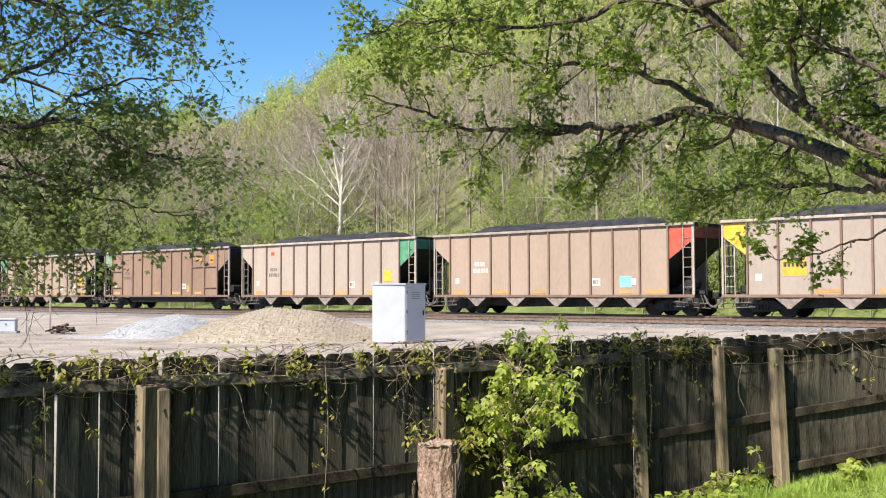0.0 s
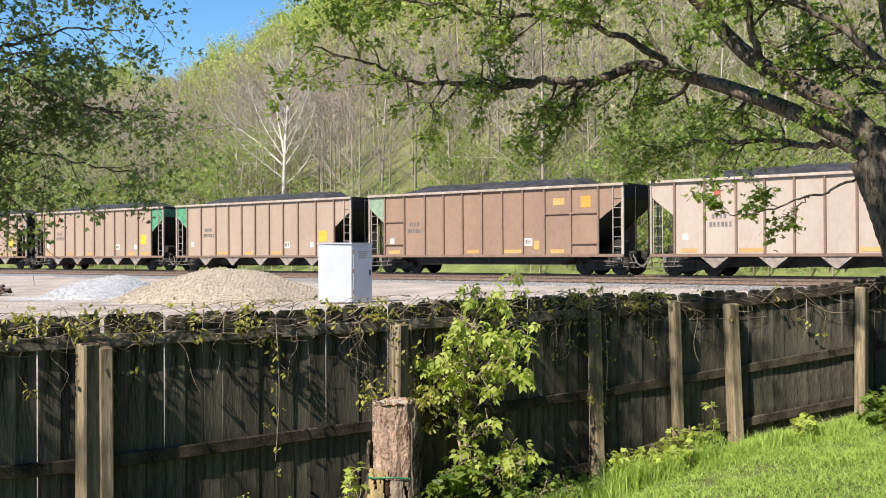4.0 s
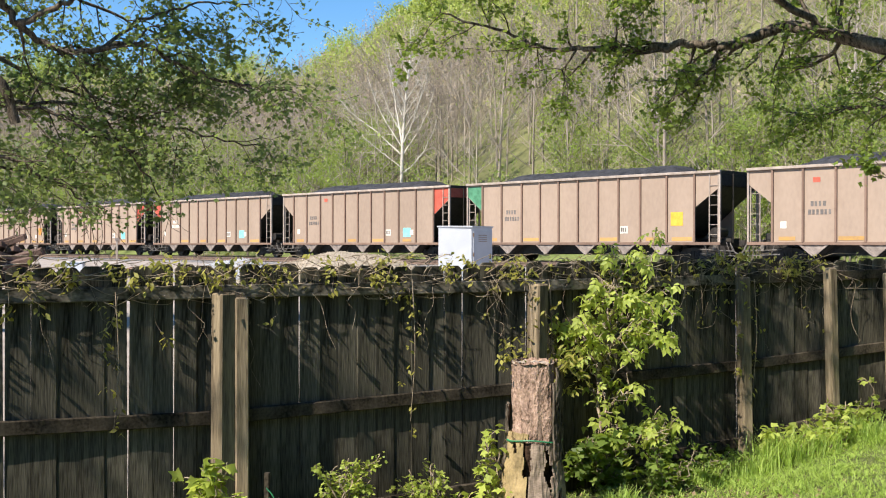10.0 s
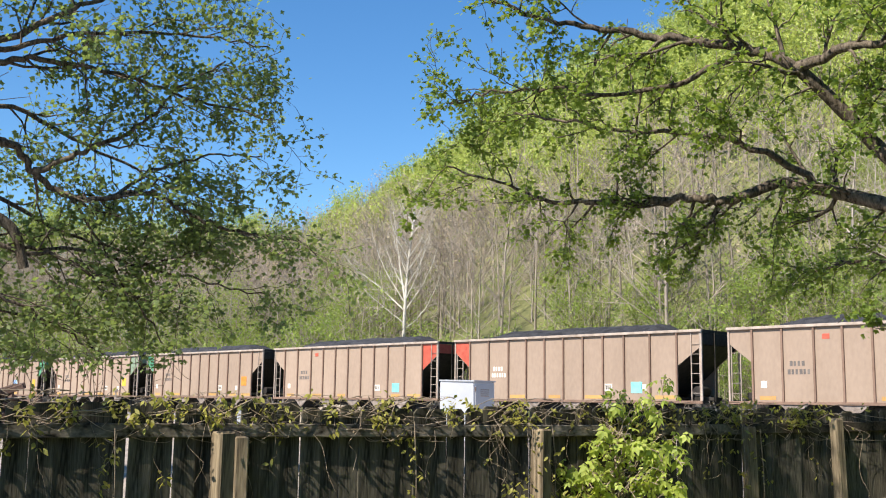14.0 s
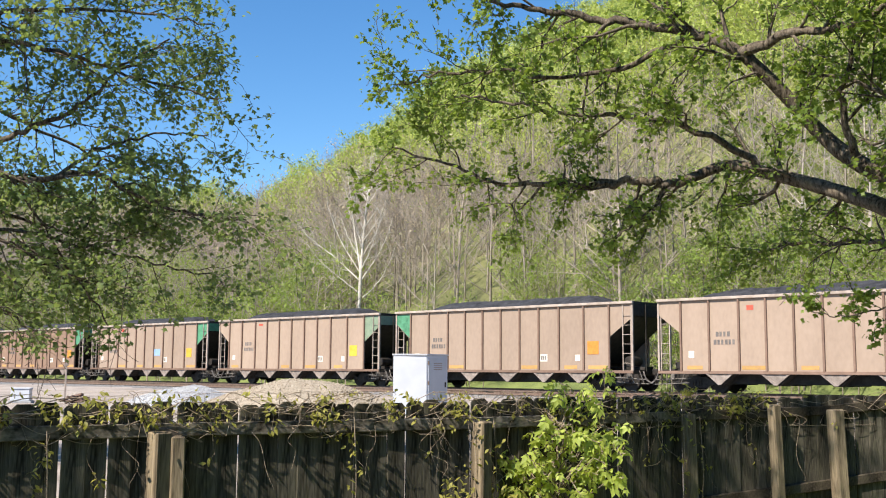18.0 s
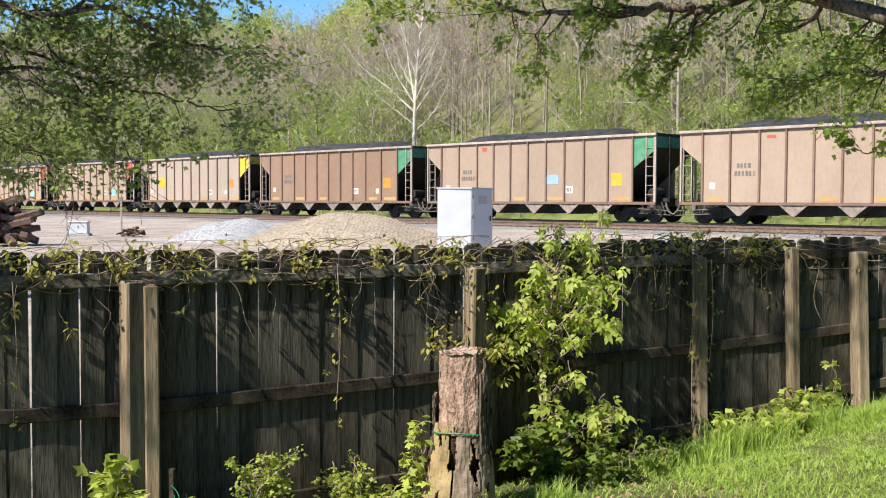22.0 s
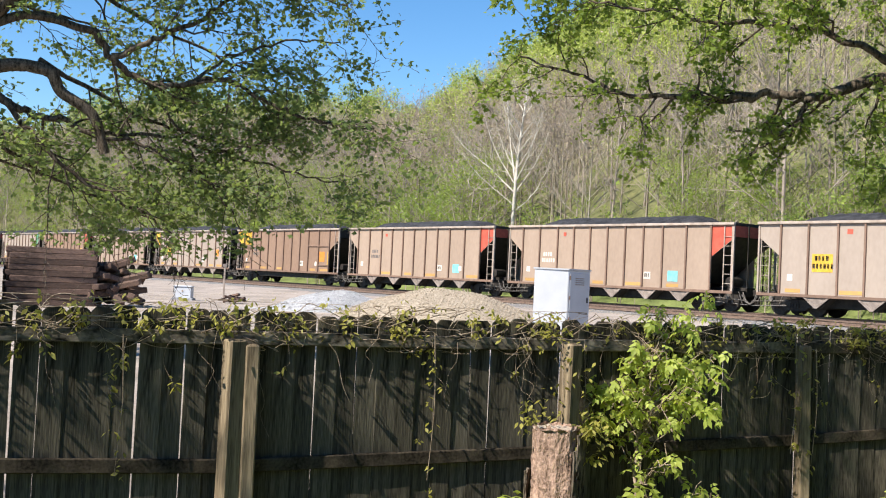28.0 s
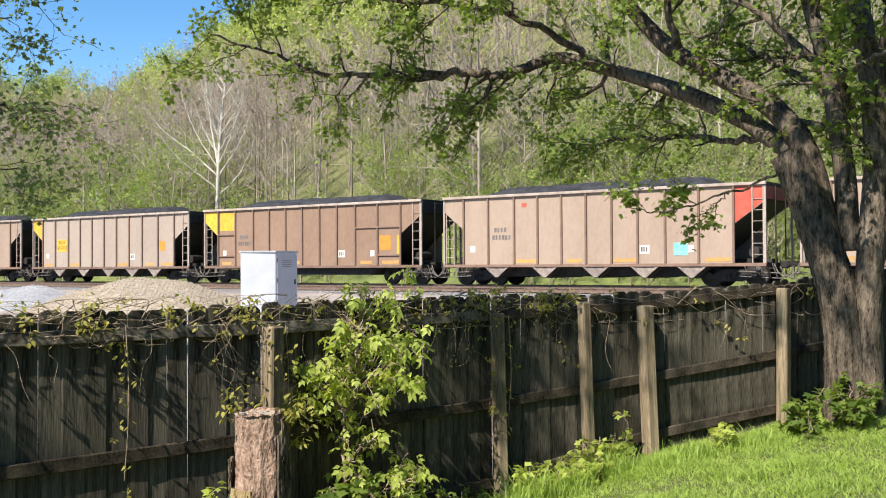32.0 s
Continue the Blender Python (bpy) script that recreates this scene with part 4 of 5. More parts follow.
M_PALEBARK = surf("pale_far_bark", (0.24, 0.205, 0.17), (0.5, 0.44, 0.38), 0.8, 0.95, 0)
_rng = random.Random(8)
for _i in range(64):
    _az = -40 + 62 * (_i + _rng.random()) / 64
    _pale = _rng.random() < 0.35
    hill_tree("bare_tree", "pale-barked bare tree at the foot of the hill" if _pale else "grey twiggy bare tree with the first buds", _az, _rng.uniform(13, 26), _rng.uniform(8, 12.5), 100 + _i, M_PALEBARK if _pale else M_GREYBARK, "dull" if _rng.random() < 0.6 else "green", _rng.randint(60, 200), 15, 5, 0.34)
for _az, _b, _h, _n in ((6.6, 12.5, 6.0, 2400), (8.6, 13.5, 6.4, 2400), (10.5, 12.5, 5.6, 2000), (-23.5, 13, 5.0, 1800), (-20.5, 12, 4.6, 1600)):
    hill_tree("leafy_tree", "bushy bright green tree in full young leaf", _az, _b, _h, 300 + int(_az * 10), M_GREYBARK, "green", _n, 18, 4, 0.4)

# ---------------------------------------------------------------- near trees
LEAF_SHAPE = np.array([(0, 0, 0), (0.32, 0.28, 0.03), (0.62, 0.5, -0.02), (0.66, 0.2, 0.02), (1.0, 0.0, -0.1), (0.66, -0.2, 0.02), (0.62, -0.5, -0.02), (0.32, -0.28, 0.03)])
LEAF_FACES = np.array([(0, 1, 3), (1, 2, 3), (0, 3, 5), (3, 4, 5), (0, 5, 7), (5, 6, 7)])


LEAFLET = np.array([(0, 0, 0), (0.25, 0.17, 0.02), (0.5, 0.24, 0.0), (0.66, 0.16, -0.03), (1.0, 0.0, -0.12), (0.66, -0.16, -0.03), (0.5, -0.24, 0.0), (0.25, -0.17, 0.02)])



def compound_leaf():
    """Five drooping leaflets on one stalk, four corners each."""
    out = []
    for x, turn, ln in ((0.5, 0.0, 0.55), (0.42, 0.85, 0.5), (0.42, -0.85, 0.5), (0.15, 1.15, 0.42), (0.15, -1.15, 0.42)):
        c, s = math.cos(turn), math.sin(turn)
        for a, b, z in ((0, 0, 0.0), (0.45, 0.3, -0.05), (1.0, 0.0, -0.38), (0.45, -0.3, -0.05)):
            out.append((x + ln * (a * c - b * s), ln * (a * s + b * c), z * ln))
    return np.array(out)


COMPOUND = compound_leaf()


def scatter_leaves(rng, centres, size, droop=0.7, spread=0.06, each=1, shape=None):
    """Arrays of lobed leaves about the centres, hanging by their stalks."""
    c = np.repeat(centres, each, axis=0) + rng.normal(0, spread, (len(centres) * each, 3))
    n = len(c)
    az = rng.random(n) * 6.283
    tip = np.stack([np.cos(az), np.sin(az), -droop + rng.normal(0, 0.45, n)], -1)
    tip /= np.linalg.norm(tip, axis=1)[:, None]
    side = np.cross(tip, rng.standard_normal((n, 3)) * 0.5 + [0, 0, 1])
    side /= np.linalg.norm(side, axis=1)[:, None] + 1e-9
    up = np.cross(side, tip)
    s = size * rng.uniform(0.6, 1.25, n)[:, None, None]
    L = (LEAF_SHAPE if shape is None else shape)[None]
    v = c[:, None] + s * (L[..., 0:1] * tip[:, None] + L[..., 1:2] * side[:, None] + L[..., 2:3] * up[:, None])
    faces = LEAF_FACES if L.shape[1] == 8 else np.array([(4 * i, 4 * i + 1, 4 * i + 2) for i in range(L.shape[1] // 4)] + [(4 * i, 4 * i + 2, 4 * i + 3) for i in range(L.shape[1] // 4)])
    f = faces[None] + (np.arange(n) * L.shape[1])[:, None, None]
    return v.reshape(-1, 3), f.reshape(-1, 3)


def grow(rng, path, radii, every, length, leafy, wood, tips, depth=2, start=0.25, sag=-0.05):
    """Branches off a limb, twigs off the branches; tips gathers the places of leaves."""
    seg = np.linalg.norm(np.diff(path, axis=0), axis=1)
    run = np.concatenate([[0], np.cumsum(seg)])
    count = max(1, int(run[-1] * (1 - start) / every))
    for i in range(count):
        at = run[-1] * (start + (1 - start) * (i + rng.random()) / count)
        k = min(len(seg) - 1, int(np.searchsorted(run, at) - 1))
        t = (at - run[k]) / (seg[k] + 1e-9)
        p = path[k] * (1 - t) + path[k + 1] * t
        r = (radii[k] * (1 - t) + radii[k + 1] * t) * 0.55
        d = (path[k + 1] - path[k]) / (seg[k] + 1e-9)
        out = rng.standard_normal(3)
        out -= d * (out @ d)
        out /= np.linalg.norm(out) + 1e-9
        way = d * rng.uniform(0.3, 0.9) + out * rng.uniform(0.5, 1.0) + [0, 0, sag]
        way /= np.linalg.norm(way)
        ln = length * rng.uniform(0.55, 1.3)
        bend = rng.normal(0, 0.22, 3)
        n = 5
        q = np.array([p + way * ln * s / (n - 1) + bend * ln * (s / (n - 1)) ** 2 + rng.normal(0, 0.03 * ln, 3) * (s > 0) for s in range(n)])
        rr = np.linspace(min(r, 0.03 * ln + 0.006), 0.004, n)
        wood.add(*tube(q, rr, 4))
        if depth > 1:
            grow(rng, q, rr, every * 0.42, length * 0.45, leafy, wood, tips, depth - 1, 0.2, sag)
        else:
            for s in rng.uniform(0.25, 1.0, leafy):
                j = min(n - 2, int(s * (n - 1)))
                u = s * (n - 1) - j
                tips.append(q[j] * (1 - u) + q[j + 1] * u)


def tree_thing(name, label, category, limbs, seed, leaf_material, leaf_size, every, length, leafy, each, droop=0.7, spread=0.07, sag=-0.05, bark=None, shape=None, lowest=-9.0):
    """limbs: name, points, radius at both ends, whether it carries twigs and from where."""
    rng = np.random.default_rng(seed)
    tree = tagged(new(name), label, category)
    base = np.array(limbs[0][1][0], float)
    tree.location = base
    twigs, tips = Pile(), []
    for kind, points, r0, r1, start in limbs:
        path = smooth_path(points, 14 if kind == "trunk" else 6)
        n = len(path)
        radii = r0 + (r1 - r0) * np.linspace(0, 1, n) ** 0.8
        path = path + rng.normal(0, 0.02 if kind == "limb" else 0.012, path.shape) * (radii < 0.06)[:, None]
        if kind == "trunk":
            radii = radii * (1 + 0.3 * np.exp(-np.linspace(0, 1, n) * 12))
        v, f = tube(path, radii, 40 if r0 > 0.2 else (22 if r0 > 0.15 else 10), rng, 0.055 if r0 > 0.05 else 0.0)
        ob = new(kind, mesh_np(kind, v - base, f, bark or M_BARK, True))
        ob.parent = tree
        if start is not None:
            small = 0.4 if kind == "sprig" else 1.0
            grow(rng, path, radii, every * (0.8 if small < 1 else 1), length * small, leafy, twigs, tips, 2, start, sag)
    twigs.v = [p - base for p in twigs.v]
    tw = new("twig_spray", twigs.mesh("twig_spray", bark or M_BARK))
    tw.parent = tree
    tw["kind"] = "stuff"
    v, f = scatter_leaves(rng, np.array([p for p in tips if p[2] > lowest]), leaf_size, droop, spread, each, shape)
    cr = new("crown", mesh_np("crown", v - base, f, leaf_material))
    cr.parent = tree
    cr["kind"] = "stuff"
    return tree


RIGHT_LIMBS = [
    ("trunk", [(4.62, 8.35, -0.6), (4.62, 8.35, 0.1), (4.61, 8.37, 0.67), (4.55, 8.4, 1.15), (4.42, 8.46, 1.64), (4.28, 8.5, 2.09), (4.16, 8.6, 2.45)], 0.21, 0.16, None),
    ("trunk", [(4.8, 8.3, -0.6), (4.79, 8.3, 0.2), (4.8, 8.32, 0.7), (4.86, 8.34, 1.47), (4.92, 8.32, 2.28), (4.86, 8.25, 3.08), (4.7, 8.2, 3.9)], 0.17, 0.1, None),
    ("limb", [(4.42, 8.5, 1.7), (4.36, 8.62, 2.3), (4.08, 9.21, 2.78), (3.58, 9.8, 3.2), (3.08, 10.36, 3.52), (2.54, 10.81, 3.78), (2.12, 11.13, 3.94), (1.7, 11.0, 3.78), (1.4, 10.95, 3.68), (1.06, 10.96, 3.76), (0.43, 11.09, 3.71), (-0.3, 11.18, 3.74), (-0.82, 11.24, 3.8), (-1.34, 11.24, 4.02), (-2.24, 11.14, 4.31)], 0.135, 0.012, 0.3),
    ("limb", [(4.5, 8.48, 1.6), (4.36, 8.62, 2.45), (4.12, 8.86, 2.94), (3.75, 9.12, 3.27), (3.29, 9.47, 3.63), (2.98, 9.7, 4.0), (2.5, 9.55, 4.5), (2.08, 9.45, 4.89), (1.64, 9.59, 5.17), (0.95, 9.69, 5.35), (0.31, 9.76, 5.51), (-0.29, 9.72, 5.58), (-0.89, 9.62, 5.72), (-1.55, 9.42, 6.01)], 0.15, 0.014, 0.42),
    ("limb", [(2.08, 9.45, 4.89), (2.6, 9.0, 4.95), (3.14, 8.5, 4.9), (3.7, 8.1, 5.2)], 0.07, 0.02, 0.1),
    ("limb", [(4.7, 8.45, 1.5), (4.68, 8.5, 2.32), (4.57, 8.64, 3.32), (4.41, 8.66, 4.0), (4.27, 8.57, 4.83), (4.02, 8.26, 6.09)], 0.12, 0.05, 0.2),
    ("limb", [(4.9, 8.4, 1.4), (5.05, 8.4, 2.3), (5.02, 8.46, 2.95), (5.05, 8.15, 3.87), (5.2, 7.74, 5.05)], 0.12, 0.06, 0.15),
    ("sprig", [(4.1, 8.5, 2.3), (3.8, 8.6, 2.15), (3.5, 8.69, 2.06), (3.18, 8.77, 1.95), (2.91, 8.83, 1.9), (2.64, 8.88, 1.97)], 0.016, 0.005, 0.5),
    ("sprig", [(3.6, 8.67, 2.1), (3.5, 8.71, 2.0), (3.4, 8.74, 1.9), (3.24, 8.78, 1.84)], 0.01, 0.004, 0.3),
    ("sprig", [(1.4, 10.95, 3.68), (1.2, 10.9, 3.4), (0.9, 10.9, 3.15), (0.7, 10.8, 2.95)], 0.025, 0.008, 0.2),
    ("limb", [(2.54, 10.81, 3.78), (1.9, 10.5, 4.15), (1.2, 10.3, 4.35), (0.4, 10.2, 4.4), (-0.4, 10.2, 4.55), (-1.2, 10.3, 4.75)], 0.05, 0.012, 0.25),
    ("limb", [(1.64, 9.59, 5.17), (0.9, 9.9, 4.95), (0.2, 10.2, 4.9), (-0.6, 10.4, 5.05), (-1.5, 10.6, 5.1), (-2.1, 10.6, 4.95)], 0.04, 0.01, 0.2),
    ("limb", [(4.2, 9.1, 2.7), (4.0, 9.9, 2.75), (3.6, 10.8, 2.9), (3.1, 11.6, 3.0), (2.5, 12.2, 2.95)], 0.05, 0.012, 0.3),
    ("limb", [(5.0, 8.4, 2.7), (5.3, 8.6, 3.0), (5.5, 8.9, 3.4), (5.6, 9.2, 3.7)], 0.05, 0.012, 0.1),
    ("limb", [(4.7, 8.4, 2.9), (4.5, 8.0, 3.1), (4.6, 7.5, 3.2), (4.8, 7.1, 3.3)], 0.04, 0.012, 0.2),
    ("limb", [(4.6, 8.6, 3.0), (4.2, 9.2, 3.5), (3.9, 10.0, 3.9), (3.5, 10.8, 4.2)], 0.05, 0.012, 0.2),
    ("limb", [(3.29, 9.47, 3.63), (3.1, 9.2, 4.2), (3.2, 8.9, 4.8), (3.4, 8.6, 5.3)], 0.05, 0.012, 0.2),
    # the next two limbs are unseen, added overhead to shade fence and trunk
    ("limb", [(4.27, 8.57, 4.83), (3.1, 6.9, 6.1), (1.4, 5.2, 6.9), (-0.3, 3.7, 7.3), (-1.5, 2.8, 7.5), (-2.6, 2.0, 7.7), (-3.6, 1.1, 7.6)], 0.09, 0.02, 0.4),
    ("limb", [(4.27, 8.57, 4.83), (3.6, 6.6, 6.6), (2.4, 4.9, 7.4), (1.3, 3.9, 7.8), (0.5, 3.2, 7.9)], 0.09, 0.02, 0.3),
    ("limb", [(4.57, 8.64, 3.32), (3.9, 8.7, 3.9), (3.3, 8.9, 4.3), (2.7, 9.0, 4.5)], 0.05, 0.012, 0.3),
]
tree_thing("maple_tree", "old maple with thick spreading limbs and fresh spring leaves", "tree", RIGHT_LIMBS, 21, M_LEAF, 0.07, 0.21, 0.8, 4, 5, 0.6, 0.05)

LEFT_LIMBS = [
    ("trunk", [(-12.6, 8.3, -0.2), (-12.3, 8.4, 1.6), (-11.8, 8.6, 3.0), (-10.9, 8.9, 4.1), (-10.0, 9.4, 4.5)], 0.38, 0.24, None),
    ("limb", [(-10.0, 9.4, 4.45), (-9.6, 9.75, 4.55), (-9.35, 9.94, 4.74), (-9.1, 10.05, 5.08), (-8.74, 10.13, 5.73), (-8.36, 10.0, 6.78), (-7.6, 10.2, 7.6)], 0.2, 0.05, 0.3),
    ("limb", [(-9.37, 9.97, 4.59), (-8.95, 10.26, 4.77), (-8.36, 10.76, 4.64), (-8.13, 11.0, 4.32), (-7.74, 11.32, 4.02), (-7.33, 11.58, 4.04), (-6.76, 11.89, 4.15), (-6.32, 12.16, 3.92), (-5.87, 12.42, 3.73), (-5.33, 12.68, 3.64), (-4.77, 12.91, 3.57)], 0.075, 0.012, 0.3),
    ("limb", [(-10.05, 9.51, 3.95), (-9.52, 9.99, 3.98), (-9.18, 10.26, 4.08), (-8.83, 10.55, 4.03), (-8.72, 10.69, 3.77), (-8.39, 10.98, 3.49), (-8.27, 11.15, 2.95)], 0.11, 0.07, None),
    ("limb", [(-9.53, 10.01, 3.84), (-9.32, 10.25, 3.57), (-9.03, 10.51, 3.41), (-8.76, 10.72, 3.39), (-8.36, 11.04, 3.21), (-7.83, 11.41, 3.14), (-7.42, 11.71, 2.85), (-6.85, 12.07, 2.56)], 0.075, 0.01, 0.2),
    ("limb", [(-8.13, 11.0, 4.33), (-7.65, 11.25, 4.62), (-7.08, 11.51, 4.96), (-6.7, 11.64, 5.28), (-6.31, 11.72, 5.71), (-5.69, 11.88, 6.15)], 0.05, 0.012, 0.2),
    ("limb", [(-9.0, 10.0, 5.3), (-8.32, 10.39, 5.79), (-7.69, 10.77, 5.84), (-6.9, 11.25, 5.76), (-6.05, 11.75, 5.5), (-4.98, 12.19, 5.3)], 0.06, 0.012, 0.15),
    ("limb", [(-8.66, 10.12, 5.85), (-7.63, 10.57, 6.47), (-6.92, 10.81, 6.86), (-5.97, 11.1, 7.28)], 0.06, 0.012, 0.15),
    ("limb", [(-9.52, 10.0, 3.9), (-8.9, 10.5, 3.0), (-8.4, 11.0, 2.5), (-7.8, 11.5, 2.1), (-7.3, 11.9, 1.7)], 0.045, 0.01, 0.2),
    ("limb", [(-10.05, 9.51, 3.8), (-9.8, 10.4, 3.2), (-9.5, 11.3, 2.7), (-9.1, 12.2, 2.4), (-8.6, 13.0, 2.2)], 0.05, 0.01, 0.2),
    ("limb", [(-9.35, 9.94, 4.74), (-8.7, 10.9, 5.3), (-8.0, 11.8, 5.0), (-7.2, 12.6, 4.6), (-6.4, 13.3, 4.3)], 0.05, 0.01, 0.2),
    ("limb", [(-8.36, 11.04, 3.21), (-7.7, 11.8, 3.3), (-6.9, 12.5, 3.1), (-6.1, 13.0, 2.9), (-5.4, 13.4, 2.75)], 0.03, 0.01, 0.15),
    ("limb", [(-10.0, 9.4, 4.45), (-9.9, 10.2, 4.9), (-9.6, 11.2, 5.1), (-9.0, 12.2, 5.0)], 0.06, 0.012, 0.1),
    ("limb", [(-10.4, 9.2, 4.2), (-10.4, 10.2, 3.4), (-10.2, 11.2, 2.9), (-9.8, 12.4, 2.6)], 0.06, 0.012, 0.1),
    ("limb", [(-9.0, 10.5, 4.2), (-8.3, 11.6, 3.7), (-7.6, 12.5, 3.4), (-6.8, 13.3, 3.3)], 0.04, 0.01, 0.15),
    ("limb", [(-8.74, 10.13, 5.73), (-8.0, 10.4, 6.0), (-7.0, 10.9, 6.3), (-6.0, 11.4, 6.4), (-5.0, 11.8, 6.3)], 0.05, 0.01, 0.15),
    ("limb", [(-7.7, 11.3, 4.0), (-7.4, 11.9, 3.2), (-7.1, 12.4, 2.5), (-6.9, 12.8, 2.0)], 0.025, 0.01, 0.15),
    ("limb", [(-7.33, 11.58, 4.04), (-6.8, 12.2, 4.6), (-6.2, 12.7, 4.9), (-5.5, 13.1, 5.0)], 0.03, 0.01, 0.15),
]
tree_thing("maple_tree", "leafy maple overhanging the yard, shaded underside", "tree", LEFT_LIMBS, 33, M_LEAFDK, 0.088, 0.25, 1.05, 3, 5, 0.6, 0.08, lowest=1.6)

SYCAMORE = [(0, 0, -5.5), (0, 0, 0), (0.14, 0.1, 3.7), (0.34, 0.2, 6.5), (0.57, 0.3, 8.8), (0.6, 0.3, 10.8)]


def sycamore_limbs(x, y, z):
    """A slender trunk with many thin limbs that fan upwards from it."""
    def put(points):
        return [(x + a, y + b, z + c) for a, b, c in points]
    out = [
        ("trunk", put(SYCAMORE), 0.17, 0.03, 0.5),
        ("limb", put([(-0.06, 0, 1.4), (-2.0, 0.4, 3.1), (-4.2, 0.6, 4.8), (-5.4, 0.6, 6.2)]), 0.07, 0.015, 0.15),
        ("limb", put([(0.06, 0, 2.0), (-0.5, 0.3, 5.0), (-0.9, 0.5, 7.6), (-1.2, 0.6, 9.4)]), 0.09, 0.015, 0.2),
        ("limb", put([(0.2, 0, 0.0), (1.4, -0.2, 1.1), (2.3, -0.3, 2.6), (2.8, -0.3, 4.0)]), 0.06, 0.015, 0.2),
        ("limb", put([(-0.06, 0, 0.4), (-1.6, 0.2, 1.6), (-3.2, 0.3, 2.9), (-4.4, 0.3, 4.4)]), 0.055, 0.015, 0.2),
    ]
    rng = random.Random(19)
    for i in range(15):
        h = 1.0 + 8.2 * (i + rng.random()) / 15
        a = math.pi * (i % 2) + rng.uniform(-0.9, 0.9)
        ln = (4.6 - 0.36 * h) * rng.uniform(0.7, 1.1)
        cx, cy = math.cos(a), math.sin(a)
        bx = 0.055 * h
        out.append(("limb", put([(bx, 0, h), (bx + cx * ln * 0.34, cy * ln * 0.3, h + ln * 0.5), (bx + cx * ln * 0.58, cy * ln * 0.5, h + ln), (bx + cx * ln * 0.7, cy * ln * 0.6, h + ln * 1.4)]), 0.05, 0.012, 0.15))
    return out


tree_thing("sycamore_tree", "white-barked bare sycamore standing at the foot of the hill", "tree", sycamore_limbs(-16.9, 74.9, 6.76), 47, M_FAR["dull"], 0.1, 0.5, 1.5, 2, 1, 0.5, 0.2, 0.3, M_WHITEBARK)

# an unseen tree added behind the camera to dapple the fence with shade
BACK_LIMBS = [
    ("trunk", [(-7.6, -5.6, -1.0), (-7.6, -5.5, 3.0), (-7.4, -5.1, 6.0)], 0.35, 0.22, None),
    ("limb", [(-7.4, -5.1, 6.0), (-7.6, -3.6, 8.0), (-7.3, -2.2, 9.2), (-6.9, -0.9, 9.8)], 0.12, 0.02, 0.3),
    ("limb", [(-7.5, -5.3, 5.4), (-8.8, -4.5, 7.0), (-9.4, -3.4, 8.2), (-9.3, -2.2, 9.0)], 0.12, 0.02, 0.3),
]
tree_thing("maple_tree", "unseen leafy maple added behind the camera to shade the fence", "tree", BACK_LIMBS, 41, M_LEAF, 0.13, 0.45, 1.4, 3, 4, 0.5, 0.15)


# ---------------------------------------------------------------- along the fence
def build_sapling():
    limbs = [("stem", [(0.05, 6.0, -0.66), (0.03, 6.05, 0.1), (0.1, 6.1, 0.6), (0.14, 6.12, 0.95), (0.16, 6.15, 1.2)], 0.016, 0.005, 0.55)]
    rng = random.Random(52)
    for x, z, rx, rz, n in SAPLING_TIERS:
        for i in range(n):
            px, pz = x + rx * rng.uniform(-1, 1), z + rz * rng.uniform(-1, 1)
            py = 6.05 + rng.uniform(-0.28, 0.25)
            h = max(-0.55, min(1.05, pz - abs(px - 0.1) * 0.7 - 0.1))
            sx = 0.04 + 0.08 * max(0, h)
            limbs.append(("branch", [(sx, 6.06, h), ((px + sx) / 2, (py + 6.06) / 2, (pz + h) / 2 + 0.06), (px, py, pz)], 0.005, 0.0025, 0.55))
    return tree_thing("sapling", "young box elder sapling with bright lime leaves before the fence", "sapling", limbs, 52, M_VINE, 0.125, 0.14, 0.15, 2, 2, 0.85, 0.05, 0.0, M_STEM, COMPOUND)


# tiers of the crown: place along the fence, height, half width, half height, branches
SAPLING_TIERS = ((0.22, 1.02, 0.34, 0.18, 13), (-0.2, 0.66, 0.24, 0.11, 9), (0.14, 0.72, 0.2, 0.12, 6), (0.46, 0.62, 0.2, 0.16, 8), (-0.12, 0.34, 0.24, 0.1, 8), (0.2, 0.12, 0.14, 0.1, 4), (0.1, -0.2, 0.2, 0.09, 5), (0.6, -0.16, 0.13, 0.07, 5), (0.05, -0.45, 0.2, 0.08, 2))
M_STEM = surf("dry_vine_stem", (0.13, 0.095, 0.065), (0.4, 0.32, 0.24), 12, 0.9, 0.3)
SAPLING = build_sapling()


